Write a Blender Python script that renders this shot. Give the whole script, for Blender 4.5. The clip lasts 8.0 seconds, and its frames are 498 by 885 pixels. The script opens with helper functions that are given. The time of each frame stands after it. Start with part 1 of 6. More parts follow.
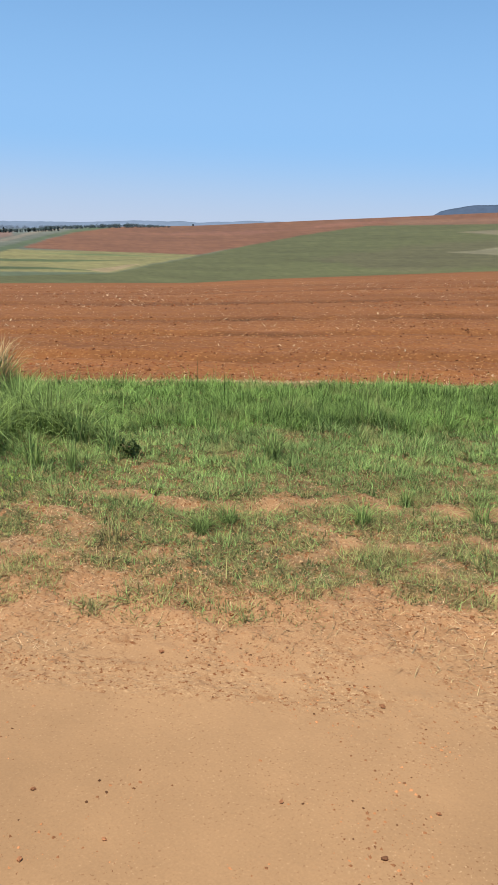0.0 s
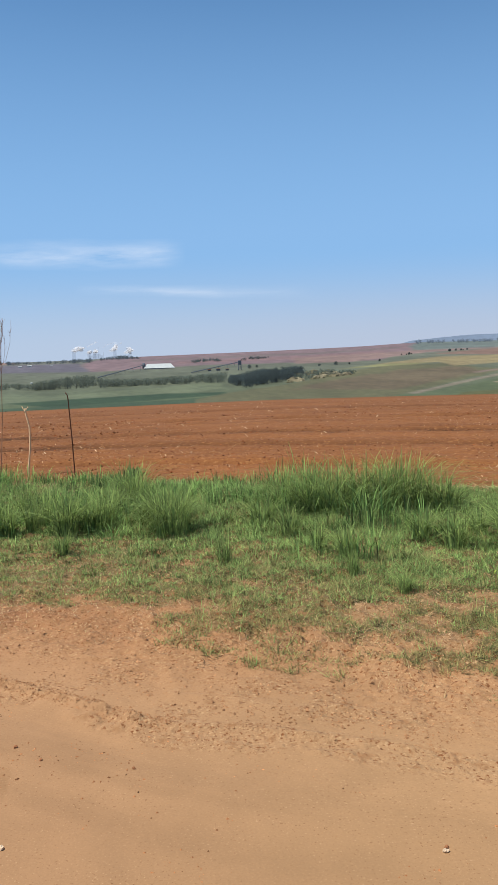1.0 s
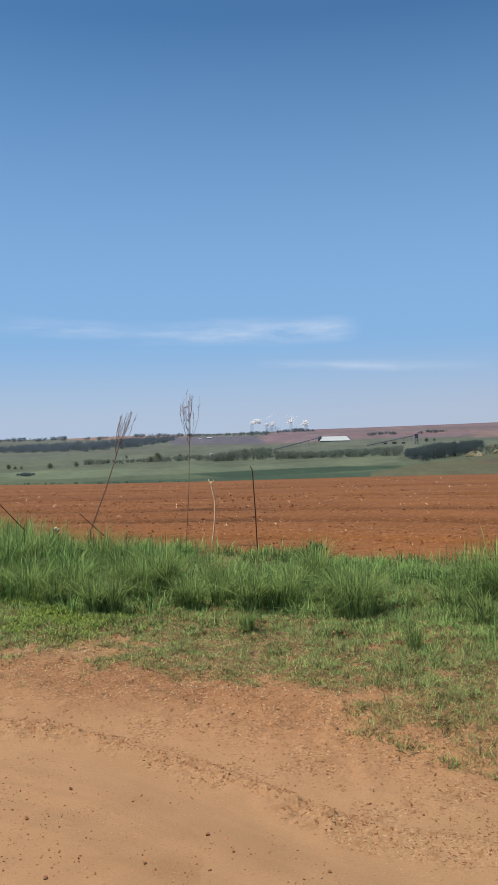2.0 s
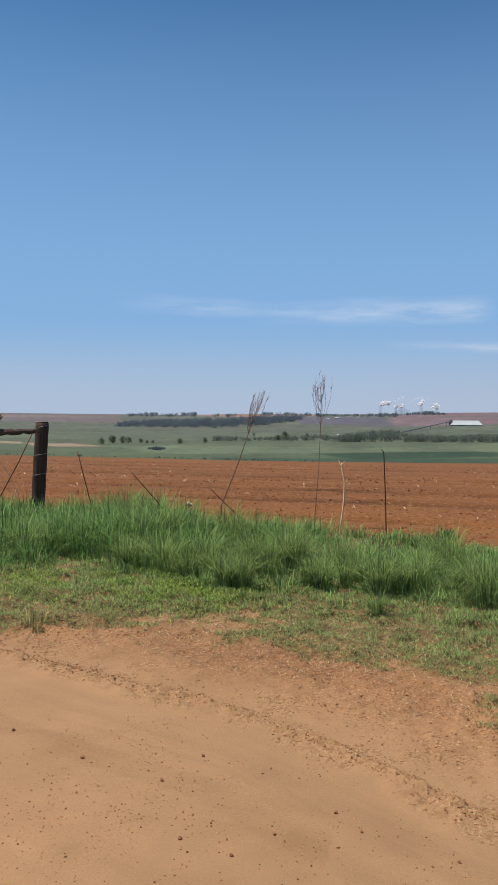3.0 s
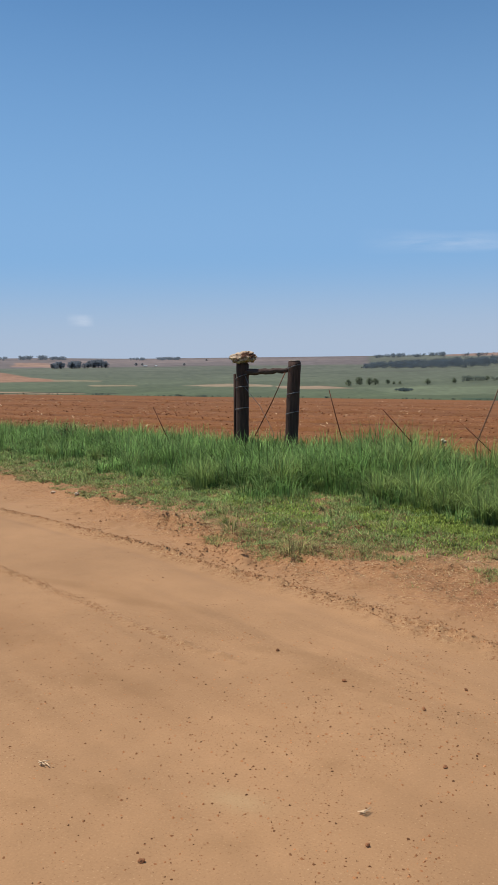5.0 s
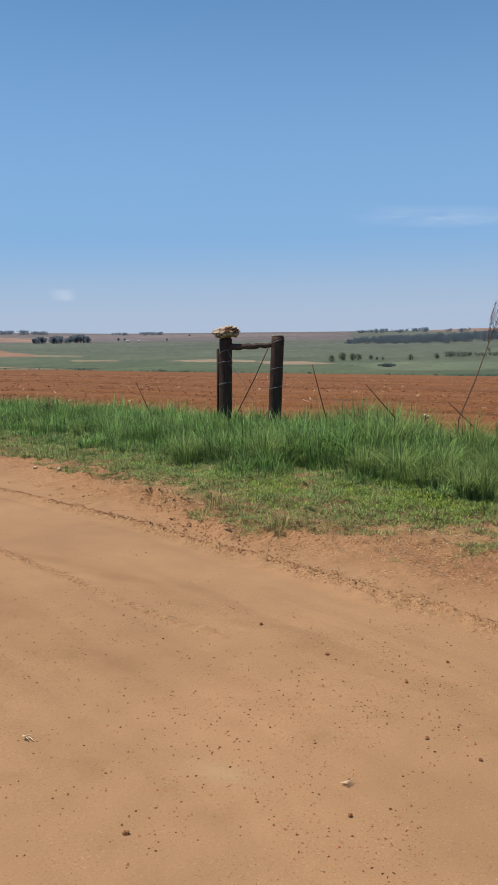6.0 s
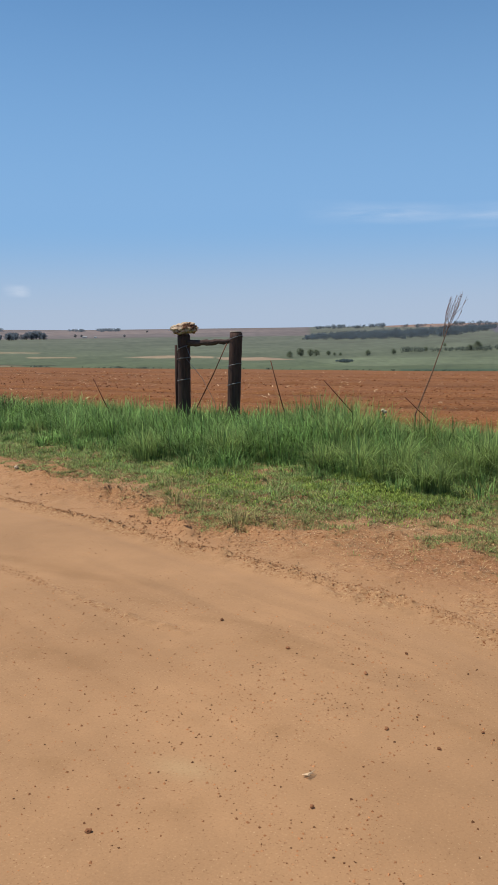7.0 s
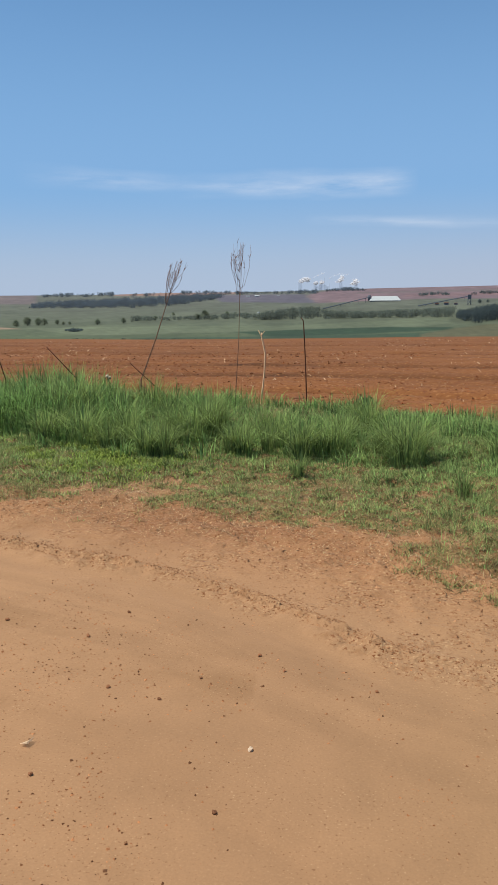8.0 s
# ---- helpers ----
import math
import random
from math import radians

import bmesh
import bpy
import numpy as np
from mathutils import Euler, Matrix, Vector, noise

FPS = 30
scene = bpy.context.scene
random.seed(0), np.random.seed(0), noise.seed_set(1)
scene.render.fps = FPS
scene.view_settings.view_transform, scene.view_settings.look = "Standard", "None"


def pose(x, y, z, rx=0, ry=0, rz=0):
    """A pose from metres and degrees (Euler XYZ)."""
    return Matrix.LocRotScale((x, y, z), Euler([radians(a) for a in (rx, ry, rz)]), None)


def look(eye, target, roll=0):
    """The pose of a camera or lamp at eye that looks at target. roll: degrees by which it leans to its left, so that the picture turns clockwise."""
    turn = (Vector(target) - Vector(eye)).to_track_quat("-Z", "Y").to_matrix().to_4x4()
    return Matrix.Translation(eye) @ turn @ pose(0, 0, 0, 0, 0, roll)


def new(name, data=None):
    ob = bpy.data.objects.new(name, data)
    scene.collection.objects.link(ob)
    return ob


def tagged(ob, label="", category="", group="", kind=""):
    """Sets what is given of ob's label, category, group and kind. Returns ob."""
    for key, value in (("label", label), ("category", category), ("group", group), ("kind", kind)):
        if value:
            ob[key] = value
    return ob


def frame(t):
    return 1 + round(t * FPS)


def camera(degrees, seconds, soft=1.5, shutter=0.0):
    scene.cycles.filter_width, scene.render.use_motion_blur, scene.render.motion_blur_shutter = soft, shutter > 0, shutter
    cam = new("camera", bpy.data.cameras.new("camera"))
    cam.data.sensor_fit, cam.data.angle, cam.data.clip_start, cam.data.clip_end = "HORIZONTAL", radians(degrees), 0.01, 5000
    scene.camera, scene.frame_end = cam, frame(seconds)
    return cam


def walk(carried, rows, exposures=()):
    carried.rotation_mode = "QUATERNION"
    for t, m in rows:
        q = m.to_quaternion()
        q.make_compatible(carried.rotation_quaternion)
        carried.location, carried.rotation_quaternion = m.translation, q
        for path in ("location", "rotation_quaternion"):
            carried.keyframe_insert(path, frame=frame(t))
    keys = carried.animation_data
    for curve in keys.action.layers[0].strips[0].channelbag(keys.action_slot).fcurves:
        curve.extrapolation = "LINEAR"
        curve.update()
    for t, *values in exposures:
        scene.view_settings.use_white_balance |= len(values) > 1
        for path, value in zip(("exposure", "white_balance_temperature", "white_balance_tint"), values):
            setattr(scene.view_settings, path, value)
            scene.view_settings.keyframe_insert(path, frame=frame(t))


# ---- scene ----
cam = camera(32.75, 8.0, soft=1.1)
# t, x, y, z, yaw, pitch, lean: a hand-held pan from one spot on the dirt road
ROWS = [
    (0.0, 0.387, -0.133, 1.453, -46.67, -12.98, 2.25),
    (0.2, 0.346, -0.069, 1.453, -38.83, -10.25, 1.30),
    (0.5, 0.275, -0.070, 1.483, -26.98, -8.84, -1.20),
    (0.8, 0.170, -0.051, 1.496, -14.39, -6.03, -1.59),
    (1.0, 0.109, -0.063, 1.506, -7.70, -5.89, -1.84),
    (1.2, 0.076, 0.065, 1.475, -3.37, -4.85, -2.25),
    (1.5, 0.050, 0.003, 1.533, 0.00, -2.24, -1.53),
    (1.7, 0.032, 0.015, 1.540, 1.61, -0.67, -1.41),
    (2.8, -0.033, 0.020, 1.532, 10.39, -1.29, -0.39),
    (3.0, -0.042, -0.013, 1.552, 12.52, -1.94, 0.25),
    (3.2, -0.053, -0.012, 1.555, 16.24, -2.93, 0.34),
    (3.5, -0.105, 0.022, 1.531, 23.87, -5.61, 0.78),
    (4.0, -0.124, 0.037, 1.502, 29.75, -5.91, 0.06),
    (4.5, -0.139, 0.021, 1.489, 31.52, -6.38, -1.17),
    (5.0, -0.112, 0.008, 1.492, 29.15, -5.74, -1.16),
    (5.2, -0.119, 0.007, 1.494, 28.34, -5.51, -0.74),
    (6.3, -0.120, 0.023, 1.484, 27.78, -7.86, -1.06),
    (6.5, -0.115, 0.014, 1.487, 26.93, -7.51, -1.18),
    (7.0, -0.116, 0.010, 1.487, 25.25, -7.73, -1.20),
    (7.5, -0.120, 0.014, 1.485, 24.52, -8.06, -0.77),
    (7.7, -0.106, 0.025, 1.476, 22.28, -8.94, -0.94),
    (7.8, -0.096, 0.046, 1.462, 19.69, -10.34, -1.70),
    (7.9, -0.078, 0.073, 1.443, 14.04, -10.00, -1.36),
    (8.0, -0.039, 0.048, 1.443, 7.25, -10.08, -0.68),
]
EXPOSURES = [(0.0, 0.36), (0.5, 0.32), (1.0, 0.22), (1.5, 0.16), (1.7, 0.12), (3.0, 0.02), (4.5, 0.0), (8.0, 0.04)]
walk(cam, [(t, pose(x, y, z, 90 + pitch, 0, yaw) @ pose(0, 0, 0, 0, 0, lean)) for t, x, y, z, yaw, pitch, lean in ROWS], EXPOSURES)

# ---- light ----
SUN_AZ, SUN_EL = -100.0, 67.0  # degrees to the right of +y, and above the horizon
SUN_POWER, SKY_POWER = 4.0, 0.088


def azel(az, el):
    a, e = radians(az), radians(el)
    return Vector((math.sin(a) * math.cos(e), math.cos(a) * math.cos(e), math.sin(e)))


sun = new("sun", bpy.data.lights.new("sun", "SUN"))
sun.data.energy, sun.data.angle, sun.data.color = SUN_POWER, radians(0.53), (1.0, 0.955, 0.89)
sun.matrix_world = look(azel(SUN_AZ, SUN_EL) * 50, (0, 0, 0))


class Nodes:
    """Short hand for a node tree."""

    def __init__(self, tree):
        self.tree = tree

    def add(self, kind, inputs=None, **settings):
        n = self.tree.nodes.new(kind)
        for k, v in settings.items():
            setattr(n, k, v)
        for k, v in (inputs or {}).items():
            if isinstance(v, bpy.types.NodeSocket):
                self.tree.links.new(v, n.inputs[k])
            else:
                n.inputs[k].default_value = v
        return n

    def math(self, op, a, b=0.0, c=0.0, clamp=False):
        return self.add("ShaderNodeMath", {0: a, 1: b, 2: c}, operation=op, use_clamp=clamp).outputs[0]

    def mix(self, fac, a, b, blend="MIX"):
        n = self.add("ShaderNodeMix", data_type="RGBA", blend_type=blend)
        for sock, v in ((n.inputs[0], fac), (n.inputs[6], a), (n.inputs[7], b)):
            if isinstance(v, bpy.types.NodeSocket):
                self.tree.links.new(v, sock)
            else:
                sock.default_value = v
        return n.outputs[2]

    def noise(self, vec, scale, detail=4.0, rough=0.55):
        return self.add("ShaderNodeTexNoise", {"Vector": vec, "Scale": scale, "Detail": detail, "Roughness": rough}).outputs["Fac"]

    def ramp(self, fac, a, b, lo=0.0, hi=1.0):
        return self.add("ShaderNodeMapRange", {"Value": fac, "From Min": a, "From Max": b, "To Min": lo, "To Max": hi}).outputs[0]


def build_sky():
    world = bpy.data.worlds.new("sky")
    scene.world = world
    world.use_nodes = True
    world.node_tree.nodes.clear()
    n = Nodes(world.node_tree)
    sky = n.add("ShaderNodeTexSky", sky_type="NISHITA", sun_disc=False, sun_elevation=radians(SUN_EL), sun_rotation=radians(SUN_AZ),
                altitude=1500.0, air_density=1.0, dust_density=0.6, ozone_density=2.2)
    way = n.add("ShaderNodeTexCoord").outputs["Generated"]
    xyz = n.add("ShaderNodeSeparateXYZ", {0: way}).outputs
    az = n.math("MULTIPLY", n.math("ARCTAN2", xyz[0], xyz[1]), 57.2958)
    el = n.math("MULTIPLY", n.math("ARCSINE", xyz[2]), 57.2958)
    flat = n.add("ShaderNodeCombineXYZ", {0: n.math("MULTIPLY", az, 0.16), 1: el}).outputs[0]
    wisps = n.noise(flat, 1.3, 6.0, 0.62)
    broad = n.noise(flat, 0.45, 3.0, 0.5)

    def streak(a0, a1, soft, e0, slope, half, strength, fade=0.9):
        """A thin high cloud from one bearing to the other, round a height above the horizon."""
        side = n.math("MULTIPLY", n.ramp(az, a0 - soft, a0 + soft), n.ramp(az, a1 + fade, a1 - fade))
        mid = n.math("ADD", n.math("MULTIPLY", az, slope), n.math("MULTIPLY_ADD", broad, 1.6, e0 - 0.8))
        off = n.math("DIVIDE", n.math("ABSOLUTE", n.math("SUBTRACT", el, mid)), half)
        body = n.math("MULTIPLY", n.ramp(off, 1.0, 0.0), n.ramp(wisps, 0.26, 0.66))
        return n.math("MULTIPLY", n.math("MULTIPLY", side, body), strength)

    veil = streak(-10.0, 3.0, 4.0, 6.8, 0.0, 1.0, 0.5)
    veil = n.math("MAXIMUM", veil, streak(-2.0, 8.5, 1.6, 4.5, -0.03, 0.5, 0.36, 4.0))
    veil = n.math("MAXIMUM", veil, streak(-19.0, -12.0, 3.0, 6.6, -0.03, 0.8, 0.36, 2.5))
    veil = n.math("MAXIMUM", veil, streak(-40.6, -39.5, 0.5, 2.6, 0.0, 0.32, 0.6, 0.3))
    colour = n.mix(1.0, sky.outputs[0], (0.665, 1.05, 1.232, 1.0), "MULTIPLY")
    colour = n.mix(n.ramp(el, 26.0, 8.0, 0.0, 0.85), colour, (2.72, 4.89, 8.12, 1.0))
    low = n.add("ShaderNodeMapRange", {"Value": el, "From Min": 7.0, "From Max": 0.2, "To Min": 0.0, "To Max": 0.95}, interpolation_type="SMOOTHSTEP").outputs[0]
    haze = n.mix(n.ramp(az, -8.0, 18.0), (4.75, 5.8, 7.45, 1.0), (4.85, 5.55, 6.95, 1.0))
    colour = n.mix(low, colour, haze)
    colour = n.mix(veil, colour, (8.3, 8.9, 10.0, 1.0))
    back = n.add("ShaderNodeBackground", {"Color": colour, "Strength": SKY_POWER})
    n.add("ShaderNodeOutputWorld", {"Surface": back.outputs[0]})


build_sky()


# ---- materials ----
def lin(r, g, b):
    """A base colour from the way a sunlit surface looks (0 to 255)."""
    return tuple((((v / 255 + 0.055) / 1.055) ** 2.4 if v > 10 else v / 3294) / 1.38 for v in (r, g, b))


def surface(name, base, rough=0.9, vary=(0.0, 0.0), scales=(3.0, 40.0), bump=0.0, bump_scale=60.0, metal=0.0, island=0.0, thing=0.0, attribute="", translucent=0.0, stretch=(1, 1, 1), stain=None, lift=0.0, veil=0.0, bits=None, specks=()):
    """A weathered surface: base colour (or a colour attribute) varied at two scales, per piece, and with a fine relief."""
    m = bpy.data.materials.new(name)
    m.use_nodes = True
    m.node_tree.nodes.clear()
    n = Nodes(m.node_tree)
    where = n.add("ShaderNodeTexCoord").outputs["Object"]
    where = n.add("ShaderNodeMapping", {"Vector": where, "Scale": stretch}).outputs[0]
    colour = n.add("ShaderNodeAttribute", attribute_name=attribute).outputs["Color"] if attribute else n.add("ShaderNodeRGB").outputs[0]
    if not attribute:
        colour.default_value = (*base, 1)
    value = 1.0
    for amount, scale in zip(vary, scales):
        if amount:
            value = n.math("MULTIPLY", n.ramp(n.noise(where, scale), 0.3, 0.7, 1 - amount, 1 + amount), value)
    if island:
        value = n.math("MULTIPLY", n.ramp(n.add("ShaderNodeNewGeometry").outputs["Random Per Island"], 0, 1, 1 - island, 1 + island), value)
    if thing:
        value = n.math("MULTIPLY", n.ramp(n.add("ShaderNodeObjectInfo").outputs["Random"], 0, 1, 1 - thing, 1 + thing), value)
    if value != 1.0:
        colour = n.add("ShaderNodeVectorMath", {0: colour, "Scale": value}, operation="SCALE").outputs[0]
    if stain:
        tone, scale, low, high = stain
        colour = n.mix(n.ramp(n.noise(where, scale, 5.0, 0.65), low, high), colour, (*tone, 1))
    if bits:
        for tone, scale, low, high in bits:
            spot = n.ramp(n.noise(where, scale, 3.0, 0.6), low, high)
            share = n.add("ShaderNodeAttribute", attribute_name=attribute).outputs["Alpha"]
            colour = n.mix(n.math("MULTIPLY", spot, n.ramp(share, 0.24, 0.7)), colour, (*tone, 1))
    for tone, scale, low, high in specks:
        colour = n.mix(n.math("MULTIPLY", n.ramp(n.noise(where, scale, 2.0, 0.5), low, high), n.ramp(n.noise(where, 1.7, 3.0), 0.4, 0.6, 0.25, 0.9)), colour, (*tone, 1))
    bsdf = n.add("ShaderNodeBsdfPrincipled", {"Base Color": colour, "Roughness": rough, "Metallic": metal, "Specular IOR Level": 0.25})
    if bump:
        h = n.math("ADD", n.noise(where, bump_scale, 2.0, 0.5), n.math("MULTIPLY", n.noise(where, bump_scale * 0.3, 1.0), 1.5))
        b = n.add("ShaderNodeBump", {"Height": h, "Strength": 1.0, "Distance": bump})
        if attribute:
            uneven = n.add("ShaderNodeAttribute", attribute_name=attribute).outputs["Alpha"]
            m.node_tree.links.new(uneven, b.inputs["Strength"])
        m.node_tree.links.new(b.outputs[0], bsdf.inputs["Normal"])
    out = bsdf.outputs[0]
    if lift:
        up = n.add("ShaderNodeVectorMath", {0: n.add("ShaderNodeNewGeometry").outputs["Normal"], 1: (0, 0, lift)}, operation="ADD").outputs[0]
        up = n.add("ShaderNodeVectorMath", {0: up}, operation="NORMALIZE").outputs[0]
        m.node_tree.links.new(up, bsdf.inputs["Normal"])
    if translucent:
        t = n.add("ShaderNodeBsdfTranslucent", {"Color": colour})
        out = n.add("ShaderNodeMixShader", {0: translucent, 1: out, 2: t.outputs[0]}).outputs[0]
    if veil:
        out = n.add("ShaderNodeMixShader", {0: veil, 1: out, 2: n.add("ShaderNodeBsdfTransparent").outputs[0]}).outputs[0]
    n.add("ShaderNodeOutputMaterial", {"Surface": out})
    return m


SOIL = surface("packed_road_soil", None, 0.95, (0.09, 0.06), (0.9, 120.0), 0.015, 44.0, attribute="tint", bits=((lin(142, 86, 46), 52.0, 0.575, 0.63), (lin(216, 172, 122), 64.0, 0.57, 0.65), (lin(176, 128, 84), 15.0, 0.54, 0.68)), specks=((lin(150, 104, 66), 95.0, 0.64, 0.70), (lin(218, 176, 128), 120.0, 0.66, 0.72)))
PLOUGH = surface("ploughed_red_soil", None, 0.97, (0.10, 0.10), (0.25, 6.0), 0.022, 12.0, attribute="tint", bits=((lin(132, 78, 44), 15.0, 0.57, 0.66), (lin(182, 126, 76), 17.0, 0.57, 0.66)))
LAND = surface("hazed_farmland", None, 0.95, (0.10, 0.16), (0.006, 0.05), attribute="tint", stretch=(1, 0.25, 1))
CLOD = surface("dry_clod", lin(144, 86, 48), 0.95, (0.15, 0.1), (2.0, 60.0), 0.006, 90.0, island=0.6)
CRUMB = surface("road_edge_crumb", lin(198, 146, 100), 0.95, (0.15, 0.1), (2.0, 60.0), island=0.3)
TRACK = surface("wheel_track_crumb", lin(184, 132, 88), 0.95, (0.2, 0.1), (2.0, 60.0), island=0.3)
STRAW = surface("maize_straw", lin(240, 204, 160), 0.85, (0.2, 0.15), (1.0, 30.0), island=0.35, lift=0.9)
GRAVEL = surface("road_gravel", lin(186, 126, 80), 0.9, (0.25, 0.2), (3.0, 60.0), island=0.7)
STONE = surface("road_stone", lin(172, 116, 76), 0.9, (0.2, 0.25), (30.0, 120.0), 0.002, 90.0, thing=0.4)
GRASS = surface("short_grass", lin(148, 174, 97), 0.8, (0.25, 0.3), (0.9, 7.0), island=0.75, translucent=0.22, lift=1.0, stain=(lin(206, 194, 124), 2.6, 0.56, 0.74))
LUSH = surface("lush_grass", lin(138, 166, 84), 0.8, (0.25, 0.35), (0.9, 5.0), island=0.75, translucent=0.24, lift=0.9, stain=(lin(184, 186, 112), 2.2, 0.56, 0.72))
TALL = surface("tall_grass", lin(138, 171, 92), 0.8, (0.25, 0.3), (0.9, 3.5), island=0.8, translucent=0.34, lift=0.9, stain=(lin(174, 184, 114), 2.2, 0.56, 0.74))
TUFT = surface("tuft_grass", lin(162, 184, 102), 0.8, (0.15, 0.15), (3.0, 14.0), island=0.65, thing=0.12, translucent=0.42, lift=1.0)
DRY = surface("dry_grass", lin(206, 178, 126), 0.85, (0.2, 0.2), (2.0, 20.0), island=0.45, translucent=0.15, lift=0.6)
GREY_LITTER = surface("weathered_litter", lin(128, 102, 72), 0.9, (0.25, 0.2), (2.0, 20.0), island=0.6, lift=0.6)
LITTER = surface("dry_litter", lin(216, 180, 134), 0.9, (0.25, 0.2), (2.0, 20.0), island=0.5, lift=0.9)
WEED = surface("yellow_green_weed", lin(170, 188, 86), 0.75, (0.2, 0.2), (1.5, 9.0), island=0.45, translucent=0.3, lift=0.9)
TIMBER = surface("tarred_gum_pole", lin(86, 64, 54), 0.85, (0.25, 0.35), (4.0, 40.0), 0.006, 60.0, stretch=(1, 1, 0.12), stain=(lin(120, 100, 86), 5.0, 0.6, 0.78))
SAWN = surface("grey_sawn_pole_end", lin(196, 180, 160), 0.9, (0.2, 0.2), (14.0, 90.0), 0.003, 120.0)
BARK = surface("weathered_rail_pole", lin(92, 72, 64), 0.9, (0.35, 0.35), (7.0, 50.0), 0.008, 60.0, stretch=(0.2, 1, 1), stain=(lin(160, 140, 124), 9.0, 0.60, 0.72))
WIRE = surface("galvanised_wire", (0.26, 0.25, 0.24), 0.55, (0.2, 0.2), (8.0, 70.0), metal=0.6)
RUST = surface("rusty_iron", lin(112, 66, 46), 0.8, (0.3, 0.3), (6.0, 60.0), 0.002, 120.0)
SANDSTONE = surface("pale_sandstone", lin(244, 214, 178), 0.95, (0.2, 0.2), (7.0, 40.0), 0.02, 26.0, stain=(lin(110, 72, 50), 5.0, 0.45, 0.58))
STICK = surface("bleached_stick", lin(255, 206, 156), 0.8, (0.15, 0.2), (5.0, 50.0), lift=0.5)
STALK = surface("dead_brown_stalk", lin(146, 108, 84), 0.85, (0.2, 0.2), (5.0, 50.0), lift=0.4)
PETAL = surface("white_petal", lin(255, 244, 196), 0.6, (0.05, 0.05), (20.0, 90.0), lift=6.0, translucent=0.25)
BUSH = surface("dark_bush_leaves", lin(130, 146, 82), 0.8, (0.3, 0.2), (6.0, 20.0), island=0.6, translucent=0.35, lift=0.8)
CREAM = surface("cream_stone", lin(250, 218, 178), 0.9, (0.12, 0.12), (9.0, 60.0), 0.004, 60.0)
SPARSE = surface("sparse_dry_grass", lin(178, 168, 104), 0.8, (0.2, 0.2), (6.0, 20.0), island=0.5, translucent=0.3, lift=0.9)
# far leaves except LEAF_LONE: haze is put into the blue-grey colour and veil
LEAF_FAR = surface("hazed_tree_leaves", lin(108, 119, 106), 0.8, (0.15, 0.1), (0.02, 0.2), island=0.1, thing=0.2, lift=6.0, translucent=0.3, veil=0.3)
LEAF_GUM_HAZE = surface("hazed_gum_leaves", lin(106, 120, 130), 0.8, (0.12, 0.1), (0.01, 0.1), island=0.04, thing=0.12, lift=6.0, translucent=0.3, veil=0.35)
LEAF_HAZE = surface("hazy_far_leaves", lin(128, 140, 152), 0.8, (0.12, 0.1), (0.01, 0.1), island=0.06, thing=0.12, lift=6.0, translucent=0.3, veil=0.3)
LEAF_LONE = surface("pasture_tree_leaves", lin(132, 144, 116), 0.8, (0.15, 0.1), (0.02, 0.2), island=0.25, thing=0.2, lift=6.0, translucent=0.35)
LEAF_DARK = surface("dark_plantation_leaves", lin(88, 104, 104), 0.8, (0.15, 0.1), (0.02, 0.2), island=0.14, thing=0.2, lift=6.0, translucent=0.25, veil=0.25)
TRUNK = surface("grey_brown_bark", lin(84, 72, 62), 0.9, (0.2, 0.2), (0.5, 4.0))
# the hills' blue is distance haze painted as base colour
HILL = surface("hazed_far_hill", lin(128, 143, 160), 0.95, (0.08, 0.06), (0.004, 0.02))
HILL_DARK = surface("hazed_wooded_hill", lin(84, 99, 118), 0.95, (0.1, 0.1), (0.004, 0.03))
ROCKFACE = surface("ochre_rock_bank", lin(150, 138, 108), 0.95, (0.25, 0.3), (0.2, 1.2), 0.2, 0.8, thing=0.35, stain=(lin(112, 106, 76), 0.25, 0.48, 0.62))
SHEET = surface("white_painted_sheeting", lin(226, 230, 222), 0.6, (0.04, 0.05), (0.05, 0.4))
STEEL = surface("dark_conveyor_steel", lin(112, 118, 126), 0.7, (0.1, 0.1), (0.1, 1.0))
# sky-tinted and mostly see-through, which stands in for haze before the towers
CONCRETE = surface("hazy_tower_concrete", lin(180, 190, 208), 0.95, (0.05, 0.05), (0.02, 0.1), veil=0.88, lift=2.0)
STEAM = surface("white_steam", (0.97, 0.98, 1.0), 1.0, (0.03, 0.03), (0.01, 0.06), lift=4.0, translucent=0.3, veil=0.64)
PLASTER = surface("pale_farmhouse_plaster", lin(205, 205, 200), 0.9, (0.05, 0.05), (0.1, 1.0))


# ---- building helpers ----
def mesh_from(name, verts, faces, materials=(), smooth=False, slots=None):
    me = bpy.data.meshes.new(name)
    verts = np.asarray(verts, dtype=np.float32)
    if isinstance(faces, np.ndarray):
        k = faces.shape[1]
        me.vertices.add(len(verts))
        me.vertices.foreach_set("co", verts.ravel())
        me.loops.add(faces.size)
        me.loops.foreach_set("vertex_index", faces.ravel().astype(np.int32))
        me.polygons.add(len(faces))
        me.polygons.foreach_set("loop_start", np.arange(0, faces.size, k, dtype=np.int32))
        me.polygons.foreach_set("loop_total", np.full(len(faces), k, dtype=np.int32))
        me.update(calc_edges=True)
    else:
        me.from_pydata([tuple(v) for v in verts.tolist()], [], faces)
        me.update()
    for m in materials:
        me.materials.append(m)
    me.polygons.foreach_set("use_smooth", np.full(len(me.polygons), smooth))
    if slots is not None:
        me.polygons.foreach_set("material_index", np.asarray(slots, dtype=np.int32))
    return me


